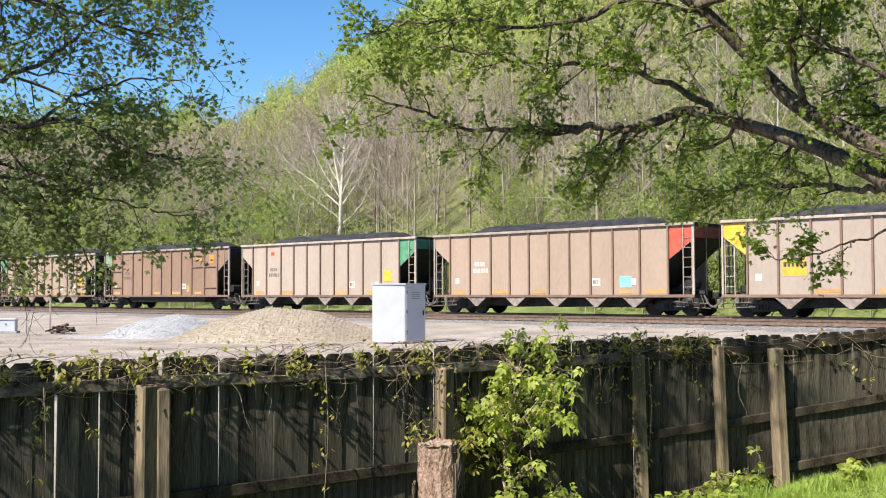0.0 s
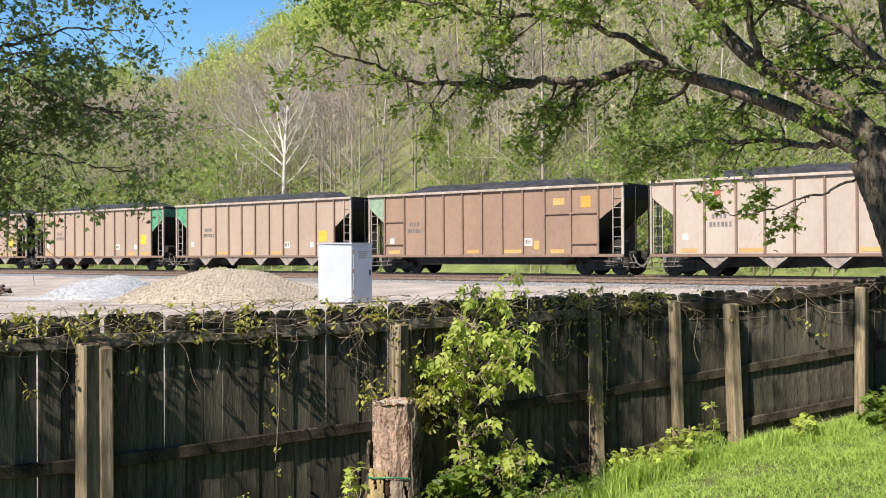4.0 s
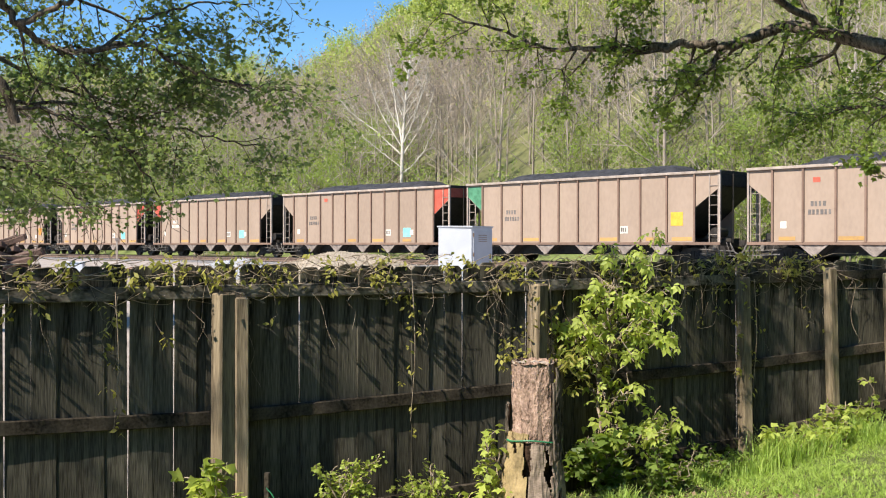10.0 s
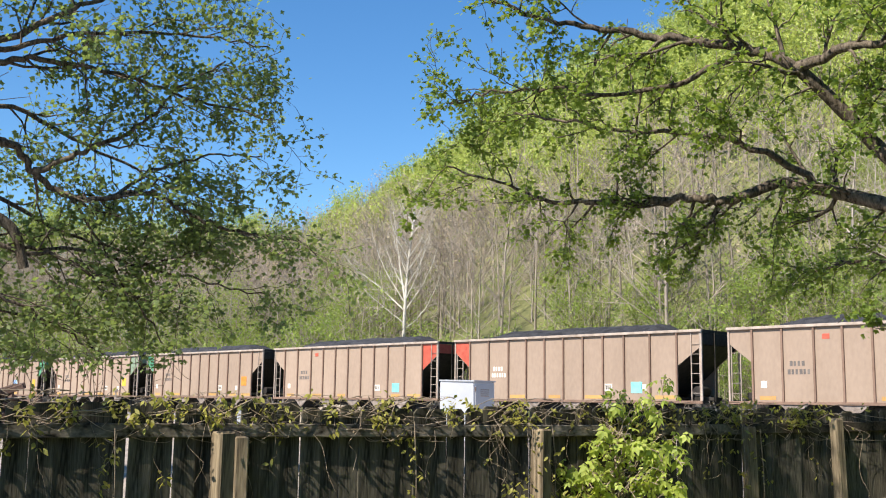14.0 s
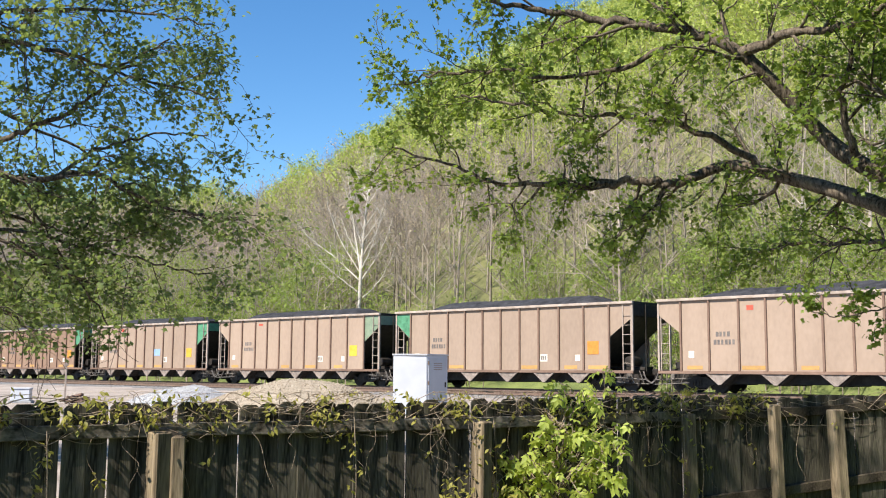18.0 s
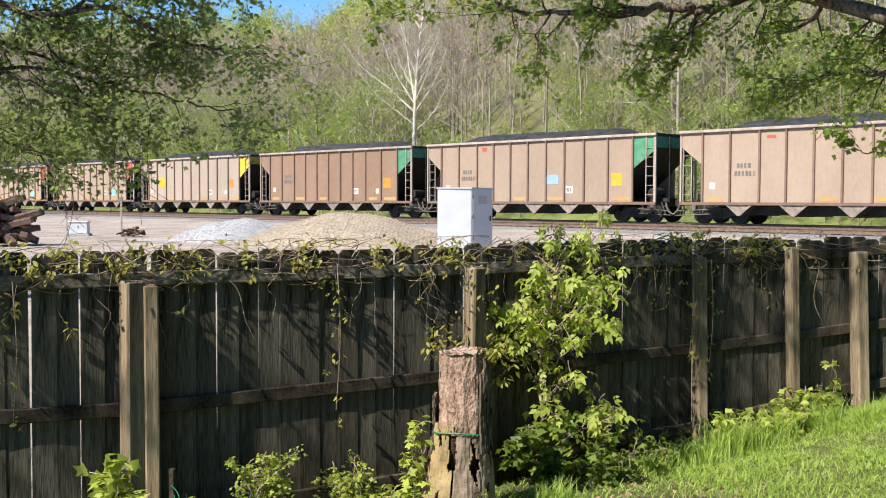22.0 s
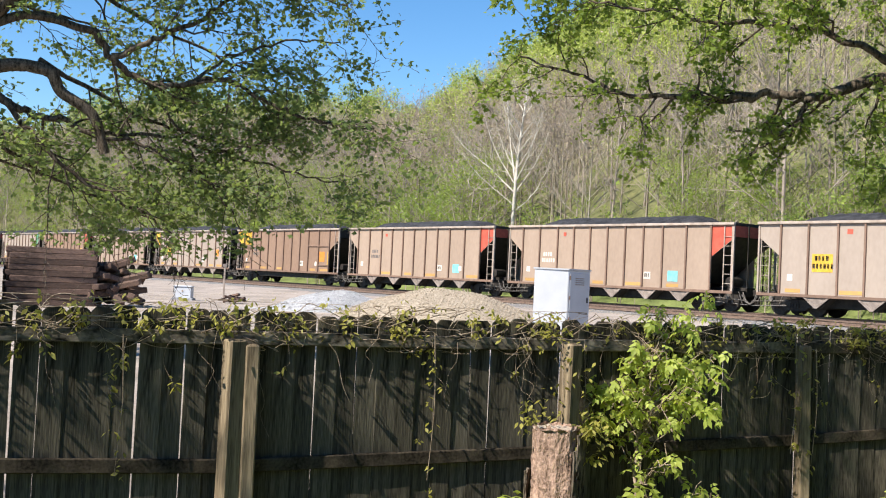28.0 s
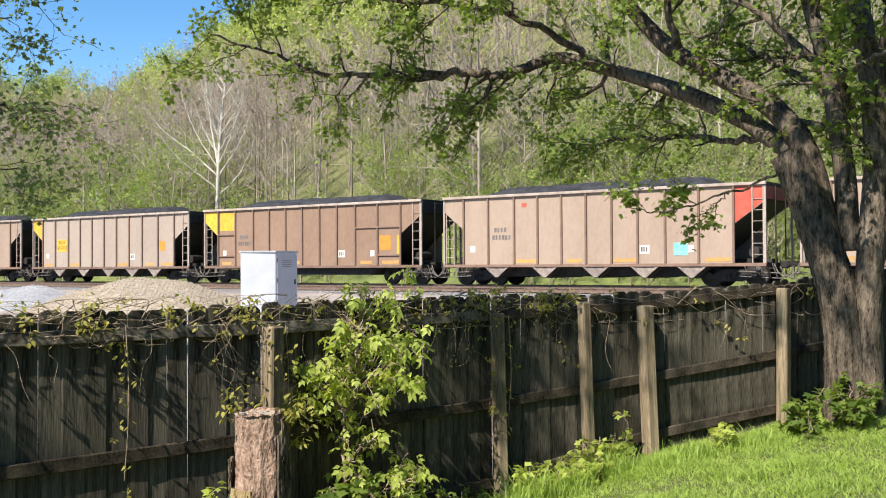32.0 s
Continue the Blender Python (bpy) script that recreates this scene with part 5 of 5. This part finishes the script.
def build_vines():
    """Dry vine stems tangled along the fence's top, hanging tendrils and young leaves."""
    rng = np.random.default_rng(61)
    root = tagged(new("fence_vine"), "dry tangled vine stems with young yellow-green leaves", "vine")
    tips = []
    for k in range(2, 9):
        length = fence_at(k, 0)[3]
        dens = 1.0 if k < 6 else 0.35
        for i in range(int(length * 22 * dens)):
            t0 = rng.random()
            side = rng.uniform(-0.01, 0.05)
            pts, t, z = [], t0, rng.uniform(0.93, 1.12)
            for _ in range(rng.integers(4, 8)):
                x, y, _, _ = fence_at(k, t, side)
                pts.append((x, y, z))
                t += rng.uniform(-0.05, 0.16) / length * 1.6
                z = np.clip(z + rng.normal(0, 0.07), 0.86, 1.17)
                side = np.clip(side + rng.normal(0, 0.02), -0.02, 0.07)
            add_stem(root, smooth_path(pts, 4), rng.uniform(0.0014, 0.0048))
            if rng.random() < 0.4:
                tips.append(pts[-1])
        for i in range(int(length * 7 * (1 if k < 6 else 0.4))):
            x, y, _, _ = fence_at(k, rng.random(), 0.05)
            z = rng.uniform(0.9, 1.05)
            pts = [(x, y, z)]
            for _ in range(rng.integers(3, 7)):
                pts.append((pts[-1][0] + rng.normal(0, 0.05), pts[-1][1] + rng.normal(0, 0.025), pts[-1][2] - rng.uniform(0.02, 0.17)))
            add_stem(root, smooth_path(pts, 4), rng.uniform(0.001, 0.0025))
            if rng.random() < 0.3:
                tips += [pts[int(j)] for j in rng.integers(1, len(pts), 2)]
    for k, t, z0, z1 in ((2, 0.72, 0.95, 0.1), (3, 0.56, 1.0, 0.0), (4, 0.05, 0.95, 0.15), (5, 0.1, 0.95, 0.0), (4, 0.93, 1.1, 0.1), (3, 0.97, 0.95, 0.2)):
        x, y, _, _ = fence_at(k, t, 0.12)
        for z in np.arange(z1, z0, 0.13):
            tips += [(x + rng.normal(0, 0.03), y + rng.normal(0, 0.03), z + rng.normal(0, 0.03))] * 1
        add_stem(root, smooth_path([(x, y, z0), (x + 0.02, y, (z0 + z1) / 2), (x - 0.01, y, z1)], 5), 0.004)
    for k in range(2, 6):
        for t in rng.random(14 if k < 5 else 6):
            x, y, _, _ = fence_at(k, t, rng.uniform(0, 0.12))
            tips += [(x + rng.normal(0, 0.06), y + rng.normal(0, 0.04), rng.uniform(0.97, 1.16)) for _ in range(rng.integers(3, 9))]
    for t in (0.85, 0.9, 0.95, 1.0):
        x, y, _, _ = fence_at(4, t, 0.1)
        tips += [(x, y, 1.12 + 0.06 * math.sin(t * 40))] * 4
    for x, y, z, count in ((-0.2, 4.93, 0.42, 16), (-0.14, 5.0, 0.3, 9), (-0.52, 4.92, 0.5, 8), (-0.6, 5.1, 0.38, 7), (-0.1, 5.1, 0.5, 8)):
        tips += [(x + rng.normal(0, 0.05), y + rng.normal(0, 0.04), z + rng.normal(0, 0.05)) for _ in range(count)]
    ob = new("stem_tangle", TANGLE.mesh("stem_tangle", M_STEM))
    ob.parent = root
    ob["kind"] = "stuff"
    v, f = scatter_leaves(rng, np.array(tips), 0.048, 0.7, 0.022, 5, LEAFLET)
    ob = new("foliage", mesh_np("foliage", v, f, M_BUD))
    ob.parent = root
    ob["kind"] = "stuff"


TANGLE, STEM_COUNT = Pile(), [0]


def add_stem(root, path, r):
    """The first stems are parts of their own; the rest of the tangle is joined."""
    v, f = tube(path, np.linspace(r, r * 0.5, len(path)), 4)
    STEM_COUNT[0] += 1
    if STEM_COUNT[0] % 2 == 0:
        TANGLE.add(v, f)
        return
    ob = new("stem", mesh_np("stem", v, f, M_STEM))
    ob.parent = root


build_vines()


def build_stump():
    rng = np.random.default_rng(71)
    root = tagged(new("tree_stump"), "tall weathered stump with flaking bark, wire tied round it", "stump")
    root.matrix_world = pose(-0.385, 4.97, -0.72)
    n, rows = 96, 90

    def wood_radius(a, z):
        c, d = math.cos(a), math.sin(a)
        pit = noise.noise((c * 5, d * 5, z * 6)) * 0.6 + noise.noise((c * 13, d * 13, z * 12)) + 0.7 * max(0.0, noise.noise((c * 24, d * 24, z * 14)) - 0.15)
        lump = noise.noise((c * 1.6, d * 1.6, z * 1.8)) + 0.6 * noise.noise((c * 3.4, d * 3.4, z * 2.6))
        return 0.15 + 0.02 * (1 - z / 1.17) - 0.03 * sstep(0.55, 0.3, z) + 0.022 * lump + 0.013 * pit

    v = []
    for j in range(rows):
        z = 1.17 * j / (rows - 1)
        for i in range(n):
            a = 2 * math.pi * i / n
            top = 1.165 + 0.035 * noise.noise((math.cos(a) * 3, math.sin(a) * 3, 2.0)) + 0.02 * noise.noise((math.cos(a) * 11, math.sin(a) * 11, 5.0))
            r = wood_radius(a, z)
            v.append((r * math.cos(a), r * math.sin(a), z if j < rows - 1 else top))
    f = [(j * n + i, j * n + (i + 1) % n, (j + 1) * n + (i + 1) % n, (j + 1) * n + i) for j in range(rows - 1) for i in range(n)]
    cut = int(rows * 0.52)
    body = new("trunk", mesh_np("trunk", v, f[cut * n:], M_STUMP))
    body.parent = root
    body["label"] = "pitted bare pinkish wood"
    core = new("rotten_core", mesh_np("rotten_core", v, f[:cut * n + n], M_ROT))
    core.parent = root
    for name, a0, a1, mat, label, low, high in (
        ("bark_slab", -3.7, -1.72, M_OLDBARK, "smooth yellowed bark", 0.02, 0.68),
        ("bark_slab", -1.66, 0.3, M_GREYSLAB, "smooth grey bark", 0.02, 0.62),
        ("bark_slab", 0.3, 2.5, M_BARK, "dark loose bark", 0.02, 0.7),
        ("bark_slab", -0.75, 0.9, M_BARK, "dark loose bark curling off the trunk", 0.5, 1.13),
        ("bark_slab", 2.7, 3.5, M_BARK, "dark loose bark curling off the trunk", 0.35, 0.86),
    ):
        bm = bmesh.new()
        m, k = int((a1 - a0) / 0.045), 70
        grid = []
        for j in range(k):
            z = low + (high - low) * j / (k - 1)
            row = []
            for i in range(m + 1):
                a = a0 + (a1 - a0) * i / m
                flare = 0.13 * max(0.0, 1 - z / 0.68) ** 1.3
                r = 0.178 + flare * (0.8 - 0.3 * math.cos(a)) + 0.016 * noise.noise((a * 3, z * 6, 3.0)) + 0.006 * noise.noise((a * 14, z * 20, 1.0)) + (0.02 if low > 0.3 else 0.0)
                row.append(bm.verts.new((r * math.cos(a), r * math.sin(a), z + 0.012 * noise.noise((a * 9, z * 3, 6.0)))))
            grid.append(row)
        for j in range(k - 1):
            for i in range(m):
                a, z = a0 + (a1 - a0) * (i + 0.5) / m, low + (high - low) * j / k
                edge = min(i, m - 1 - i) * 0.045
                hole = noise.noise((a * 2.6 + 1.0, z * 6.0, 9.0)) + 0.35 * noise.noise((a * 9, z * 16, 4.0)) + 0.5 * sstep(0.25, 0.0, z) * noise.noise((a * 5, z * 2.5, 2.0))
                if hole < 0.36 - 0.1 * (mat is M_GREYSLAB and z < 0.3) - 0.25 * sstep(0.22, 0.0, edge) * (1 + noise.noise((a0, z * 9, 7.0))):
                    bm.faces.new((grid[j][i], grid[j][i + 1], grid[j + 1][i + 1], grid[j + 1][i]))
        bmesh.ops.delete(bm, geom=[q for q in bm.verts if not q.link_faces], context="VERTS")
        bmesh.ops.solidify(bm, geom=bm.faces[:], thickness=0.014)
        part(name, bm, mat, root, label)
    bm = bmesh.new()
    ring = [bm.verts.new((0.165 * math.cos(2 * math.pi * i / 30), 0.165 * math.sin(2 * math.pi * i / 30), 1.15 + rng.uniform(-0.01, 0.01))) for i in range(30)]
    c = bm.verts.new((0, 0, 1.13))
    for i in range(30):
        bm.faces.new((ring[i], ring[(i + 1) % 30], c))
    part("cut_top", bm, M_STUMPTOP, root, "grey cut wood")
    bm = bmesh.new()
    for i in range(30):
        a0, a1 = 2 * math.pi * i / 30, 2 * math.pi * (i + 1) / 30
        bar(bm, (0.193 * math.cos(a0), 0.193 * math.sin(a0), 0.63 + 0.01 * math.sin(a0 * 3)), (0.193 * math.cos(a1), 0.193 * math.sin(a1), 0.63 + 0.01 * math.sin(a1 * 3)), 0.006, 5)
    part("tie_wire", bm, M_WIRE, root, "green plastic-coated wire")
    for a, h, w in ((-0.95, 0.3, 0.05), (-0.72, 0.24, 0.06), (-0.5, 0.27, 0.05), (-1.2, 0.16, 0.05)):
        bm = bmesh.new()
        m = 8
        col = []
        for j in range(m):
            t = j / (m - 1)
            wide = w * (1 - t) ** 0.6 + 0.004
            row = []
            for i in range(4):
                b = a + (i - 1.5) / 1.5 * wide / 0.25 + 0.04 * noise.noise((t * 5, a * 5, i))
                r = 0.275 - 0.05 * t
                row.append(bm.verts.new((r * math.cos(b), r * math.sin(b), -0.02 + h * t)))
            col.append(row)
        for j in range(m - 1):
            for i in range(3):
                bm.faces.new((col[j][i], col[j][i + 1], col[j + 1][i + 1], col[j + 1][i]))
        bmesh.ops.solidify(bm, geom=bm.faces[:], thickness=0.02)
        part("splinter", bm, M_STUMP, root, "ragged standing splinter of wood")


M_ROT = surf("dark_rotten_wood", (0.015, 0.01, 0.007), (0.09, 0.055, 0.035), 9, 1.0, 1.0, 0, 40, dist=0.03, spec=0.05)
M_GREYSLAB = surf("smooth_grey_bark", (0.13, 0.098, 0.074), (0.31, 0.24, 0.185), 6, 0.95, 0.5, 0, 50, (1, 1, 3), dist=0.008)
M_STUMPTOP = surf("cut_wood", (0.16, 0.12, 0.09), (0.36, 0.3, 0.24), 10, 0.9, 0.4)
M_WIRE = surf("green_wire", (0.02, 0.13, 0.06), (0.04, 0.22, 0.1), 20, 0.5, 0)
M_OLDBARK = surf("yellowed_bark", (0.15, 0.11, 0.055), (0.31, 0.23, 0.115), 6, 0.95, 0.5, dist=0.01)
build_stump()


def build_plant(name, label, x, y, z, height, width, seed, size, material, stems=9, each=3):
    rng = np.random.default_rng(seed)
    limbs = []
    z = float(ground_z(x, y))
    for i in range(stems):
        a, r = rng.random() * 6.283, width * math.sqrt(rng.random())
        h = height * rng.uniform(0.55, 1.0) * (1 - 0.5 * r / width)
        limbs.append(("stem", [(x, y, z - 0.05), (x + math.cos(a) * r * 0.5, y + math.sin(a) * r * 0.5, z + h * 0.55), (x + math.cos(a) * r, y + math.sin(a) * r, z + h)], 0.006, 0.003, 0.15))
    return tree_thing(name, label, "plant", limbs, seed, material, size, 0.1, 0.11, 2, each, 0.3, 0.02, 0.1, M_STEM)


build_plant("broadleaf_weed", "broad-leaved green weed at the foot of the fence", -2.2, 3.78, -0.72, 0.75, 0.3, 81, 0.1, M_VINE, 11, 3)
build_plant("small_leaf_bush", "small-leaved upright green bush by the fence", -1.6, 4.38, -0.72, 0.85, 0.15, 82, 0.034, M_VINE, 18, 6)
build_plant("small_leaf_bush", "low small-leaved green bush by the fence", -1.08, 4.8, -0.7, 0.66, 0.13, 83, 0.034, M_VINE, 17, 6)
build_plant("ground_weed", "low green weeds in the grass", -1.32, 4.5, -0.72, 0.3, 0.3, 84, 0.05, M_LEAF, 12, 3)
build_plant("ground_weed", "low green weeds in the grass", -0.85, 4.72, -0.7, 0.34, 0.25, 85, 0.06, M_VINE, 12, 3)
build_plant("ground_weed", "leafy weed beside the stump", -0.66, 4.88, -0.7, 0.95, 0.12, 86, 0.07, M_VINE, 4, 2)
build_plant("ground_weed", "leafy weed before a fence post", 2.35, 7.55, -0.45, 0.48, 0.16, 87, 0.07, M_VINE, 6, 2)
build_plant("ground_weed", "leafy weed before a fence post", 2.0, 7.25, -0.45, 0.35, 0.2, 88, 0.07, M_VINE, 8, 2)
build_plant("ground_weed", "weeds at the foot of the maple", 4.5, 7.95, -0.3, 0.6, 0.3, 89, 0.09, M_LEAF, 10, 3)
build_plant("ground_weed", "weeds at the foot of the maple", 4.1, 7.85, -0.3, 0.5, 0.25, 90, 0.08, M_LEAF, 9, 3)
build_plant("ground_weed", "low green weeds in the grass", -1.9, 4.0, -0.72, 0.32, 0.25, 92, 0.05, M_VINE, 12, 4)
build_plant("ground_weed", "low green weeds in the grass", -0.95, 4.45, -0.72, 0.3, 0.28, 93, 0.06, M_VINE, 14, 4)
build_plant("ground_weed", "low green weeds in the grass", -0.7, 4.62, -0.72, 0.26, 0.2, 94, 0.05, M_VINE, 12, 4)
build_plant("ground_weed", "low weeds under the sapling", 0.55, 5.95, -0.6, 0.5, 0.3, 91, 0.07, M_LEAF, 10, 3)
# the darker leaf green of these two plants paints in the shade there
build_plant("undergrowth", "leafy undergrowth round the sapling's stem, shade put into its darker green", 0.08, 5.95, -0.6, 0.72, 0.26, 191, 0.085, M_LEAF, 14, 3)
build_plant("undergrowth", "leafy undergrowth at the fence's foot, shade put into its darker green", 0.95, 6.55, -0.6, 0.3, 0.3, 192, 0.06, M_LEAF, 12, 3)
for _x, _y, _h, _w, _k in ((1.6, 6.9, 0.3, 0.22, 0), (1.9, 7.05, 0.22, 0.24, 1), (3.25, 7.75, 0.2, 0.24, 3)):
    build_plant("ground_weed", "low light green broad-leaved weed in the uncut grass", _x, _y, -0.5, _h, _w, 200 + _k, 0.075, M_VINE, 10, 3)


def build_stake():
    s = tagged(new("garden_stake"), "thin grey wooden stake with green string", "stake")
    s.matrix_world = pose(-1.91, 3.82, -0.8)
    part("stake", box_bm(-0.016, 0.016, -0.016, 0.016, 0, 0.65, bevel=0.004), M_RAILW, s)
    bm = bmesh.new()
    p = smooth_path([(0.0, -0.02, 0.56), (0.05, -0.02, 0.5), (0.06, -0.02, 0.38), (0.1, -0.02, 0.3), (0.09, -0.02, 0.26), (0.05, -0.02, 0.34), (0.02, -0.02, 0.5)], 4)
    for a, b in zip(p[:-1], p[1:]):
        bar(bm, a, b, 0.004, 4)
    part("string", bm, M_WIRE, s, "green string")


build_stake()


def blades(rng, x, y, h, w, lean):
    """Arrays of bent grass blades standing on the ground."""
    n = len(x)
    a = rng.random(n) * 6.283
    b = np.stack([np.cos(a), np.sin(a), 0 * a], -1)
    d = np.stack([-np.sin(a), np.cos(a), 0 * a], -1)
    base = np.stack([x, y, ground_z(x, y) - 0.01], -1)
    mid = base + d * (lean * 0.3)[:, None] + [0, 0, 1] * (h * 0.62)[:, None]
    tip = base + d * lean[:, None] + [0, 0, 1] * h[:, None]
    w = w[:, None]
    v = np.stack([base - b * w, base + b * w, mid + b * w, mid - b * w, tip], 1)
    k = (np.arange(n) * 5)[:, None]
    return v.reshape(-1, 3), np.concatenate([k + [0, 1, 2], k + [0, 2, 3], k + [3, 2, 4]])


def build_grass():
    rng = np.random.default_rng(95)
    n = 190000
    x = rng.uniform(-3.5, 7.0, n)
    edge = np.interp(x, [p[0] for p in FENCE], [p[1] for p in FENCE]) - 0.12
    y = edge - rng.random(n) ** 1.4 * 5.5
    patch = np.hypot((x - 0.85) / 0.55, (y - 5.35) / 0.3) + 0.35 * rng.standard_normal(n)
    shade = np.hypot((x - 0.3) / 0.8, (y - 6.0) / 0.5) + 0.4 * rng.standard_normal(n)
    keep = (patch > 1) & (shade > 0.9) & ~((x < 0.2) & (rng.random(n) < 0.5))
    x, y, edge = x[keep], y[keep], edge[keep]
    n = len(x)
    gx, gy = np.arange(-4, 8, 0.08), np.arange(-6, 12.5, 0.08)
    grid = np.array([[noise.noise((a * 1.6, b * 1.6, 5.0)) + 0.5 * noise.noise((a * 6, b * 6, 2.0)) for b in gy] for a in gx])
    clump = grid[((x + 4) / 0.08).astype(int), ((y + 6) / 0.08).astype(int)]
    h = (0.03 + 0.035 * rng.random(n)) * np.clip(1 + 1.1 * clump, 0.4, 2.0)
    v, f = blades(rng, x, y, h, rng.uniform(0.0016, 0.0045, n), rng.uniform(0.6, 2.2, n) * h)
    tagged(new("lawn_grass", mesh_np("lawn_grass", v, f, M_GRASS)), "sunlit uneven bright green lawn grass", "grass", kind="stuff")
    for tx, ty, r, tall, count in ((1.46, 6.75, 0.22, 0.32, 420), (1.8, 6.95, 0.2, 0.26, 380), (2.2, 7.3, 0.22, 0.25, 380), (1.2, 6.55, 0.2, 0.22, 340), (0.85, 6.3, 0.16, 0.18, 240), (0.2, 5.3, 0.12, 0.2, 240), (-0.2, 4.8, 0.14, 0.2, 260), (3.0, 7.5, 0.25, 0.17, 380), (3.6, 7.75, 0.25, 0.16, 380), (2.7, 7.3, 0.2, 0.15, 300), (-0.75, 4.65, 0.2, 0.2, 260), (-0.45, 4.62, 0.16, 0.24, 300), (-0.2, 4.66, 0.14, 0.2, 260), (-1.0, 4.4, 0.2, 0.18, 260)):
        q = rng.normal(0, 0.5, (count, 2)) * r
        hh = tall * rng.uniform(0.45, 1.05, count)
        v, f = blades(rng, tx + q[:, 0], ty + q[:, 1], hh, rng.uniform(0.0018, 0.004, count), rng.uniform(0.3, 1.0, count) * hh)
        tuft = tagged(new("grass_tuft"), "tall uncut grass tuft by the fence", "grass", "uncut tufts along the fence")
        c = np.array([tx, ty, float(ground_z(tx, ty))])
        tuft.location = c
        ob = new("blade_clump", mesh_np("blade_clump", v - c, f, M_GRASS))
        ob.parent = tuft
        ob["kind"] = "stuff"
    c = np.column_stack([rng.normal(0.9, 0.5, 320), rng.normal(5.5, 0.4, 320)])
    c = np.column_stack([c, ground_z(c[:, 0], c[:, 1]) + 0.012])
    v, f = scatter_leaves(rng, c, 0.042, 0.0, 0.004, 1)
    tagged(new("leaf_litter", mesh_np("leaf_litter", v, f, M_LITTER)), "dry tan fallen leaves on bare soil", "leaf litter", kind="stuff")


M_LITTER = leaf_mat("dry_fallen_leaf", (0.1, 0.06, 0.035), (0.36, 0.26, 0.17), (0.3, 0.2, 0.1), 0.15)
build_grass()


# ---------------------------------------------------------------- yard clutter
def build_ties():
    rng = random.Random(101)
    stack = tagged(new("tie_stack"), "neat stack of old dark reddish railway ties", "tie stack")
    stack.matrix_world = pose(-20.0, 25.5, 0.0, 0, 0, 40)
    first = None
    for layer in range(10):
        for row in range(6):
            ob = part("tie", box_bm(-1.25, 1.25, -0.11, 0.11, 0, 0.17, bevel=0.015), M_OLDTIE, stack) if first is None else first.copy()
            if first is None:
                first = ob
            else:
                scene.collection.objects.link(ob)
            ob.location = (rng.uniform(-0.12, 0.12), row * 0.25 - 0.6, layer * 0.175)
            ob.rotation_euler = (0, rng.uniform(-0.01, 0.01), rng.uniform(-0.03, 0.03))
    second = tagged(new("tie_stack"), "stack of old railway ties with grey weathered ends", "tie stack")
    second.matrix_world = pose(-22.1, 24.3, 0.0, 0, 0, 128)
    for layer in range(8):
        for row in range(7):
            ob = first.copy()
            scene.collection.objects.link(ob)
            ob.parent = second
            ob.location = (rng.uniform(-0.15, 0.15), row * 0.25 - 0.75, layer * 0.175)
            ob.rotation_euler = (0, rng.uniform(-0.01, 0.01), rng.uniform(-0.03, 0.03))
    heap_ = tagged(new("tie_heap"), "jumbled heap of broken dark railway ties", "tie heap")
    heap_.matrix_world = pose(-18.85, 26.9, 0.0)
    for i in range(60):
        ob = first.copy()
        scene.collection.objects.link(ob)
        ob.parent = heap_
        a, r = rng.random() * 6.283, 1.1 * rng.random()
        ob.location = (math.cos(a) * r, math.sin(a) * r * 0.7, 0.12 + max(0.0, 1.3 - 0.75 * r) * rng.random())
        ob.rotation_euler = (rng.uniform(-0.5, 0.5), rng.uniform(-0.35, 0.35), rng.random() * 3.14)
        ob.scale = (rng.uniform(0.35, 0.75), 1, 1)
    debris = tagged(new("scrap_heap"), "small dark heap of broken wood on the gravel", "scrap heap")
    debris.matrix_world = pose(-18.9, 35.3, 0.0)
    for i in range(16):
        ob = first.copy()
        scene.collection.objects.link(ob)
        ob.parent = debris
        a, r = rng.random() * 6.283, 0.55 * rng.random()
        ob.location = (math.cos(a) * r, math.sin(a) * r, 0.05 + 0.22 * rng.random() * (1 - r))
        ob.rotation_euler = (rng.uniform(-0.5, 0.5), rng.uniform(-0.35, 0.35), rng.random() * 3.14)
        ob.scale = (rng.uniform(0.12, 0.32), rng.uniform(0.3, 0.7), rng.uniform(0.25, 0.5))


M_OLDTIE = surf("creosoted_tie", (0.045, 0.03, 0.025), (0.17, 0.11, 0.085), 4, 0.9, 0.5, 0, 40, (0.3, 1, 1), 0.35)
build_ties()


def build_small_box():
    b = tagged(new("relay_box"), "small white metal trackside box on a concrete base", "equipment box")
    b.matrix_world = pose(-21.2, 35.4, 0, 0, 0, 20)
    part("base", box_bm(-0.42, 0.42, -0.38, 0.38, -0.05, 0.1, bevel=0.015), M_STONE, b)
    part("body", box_bm(-0.34, 0.34, -0.3, 0.3, 0.1, 0.54, bevel=0.015), M_CABINET, b)
    part("lid", box_bm(-0.37, 0.37, -0.33, 0.33, 0.54, 0.59, bevel=0.015), M_CABINET, b)
    part("latch", box_bm(-0.025, 0.025, -0.32, -0.3, 0.34, 0.42, bevel=0.005), M_CHORD, b)
    p = tagged(new("marker_post"), "thin grey steel marker post with a small plate", "post")
    p.matrix_world = pose(-20.06, 36.6, 0, 0, 0, 30)
    part("post", box_bm(-0.035, 0.035, -0.035, 0.035, 0, 1.5, bevel=0.008), M_CHORD, p)
    part("plate", box_bm(-0.08, 0.08, -0.05, -0.035, 1.42, 1.54, bevel=0.004), M_CHUTE, p)


build_small_box()


motions()
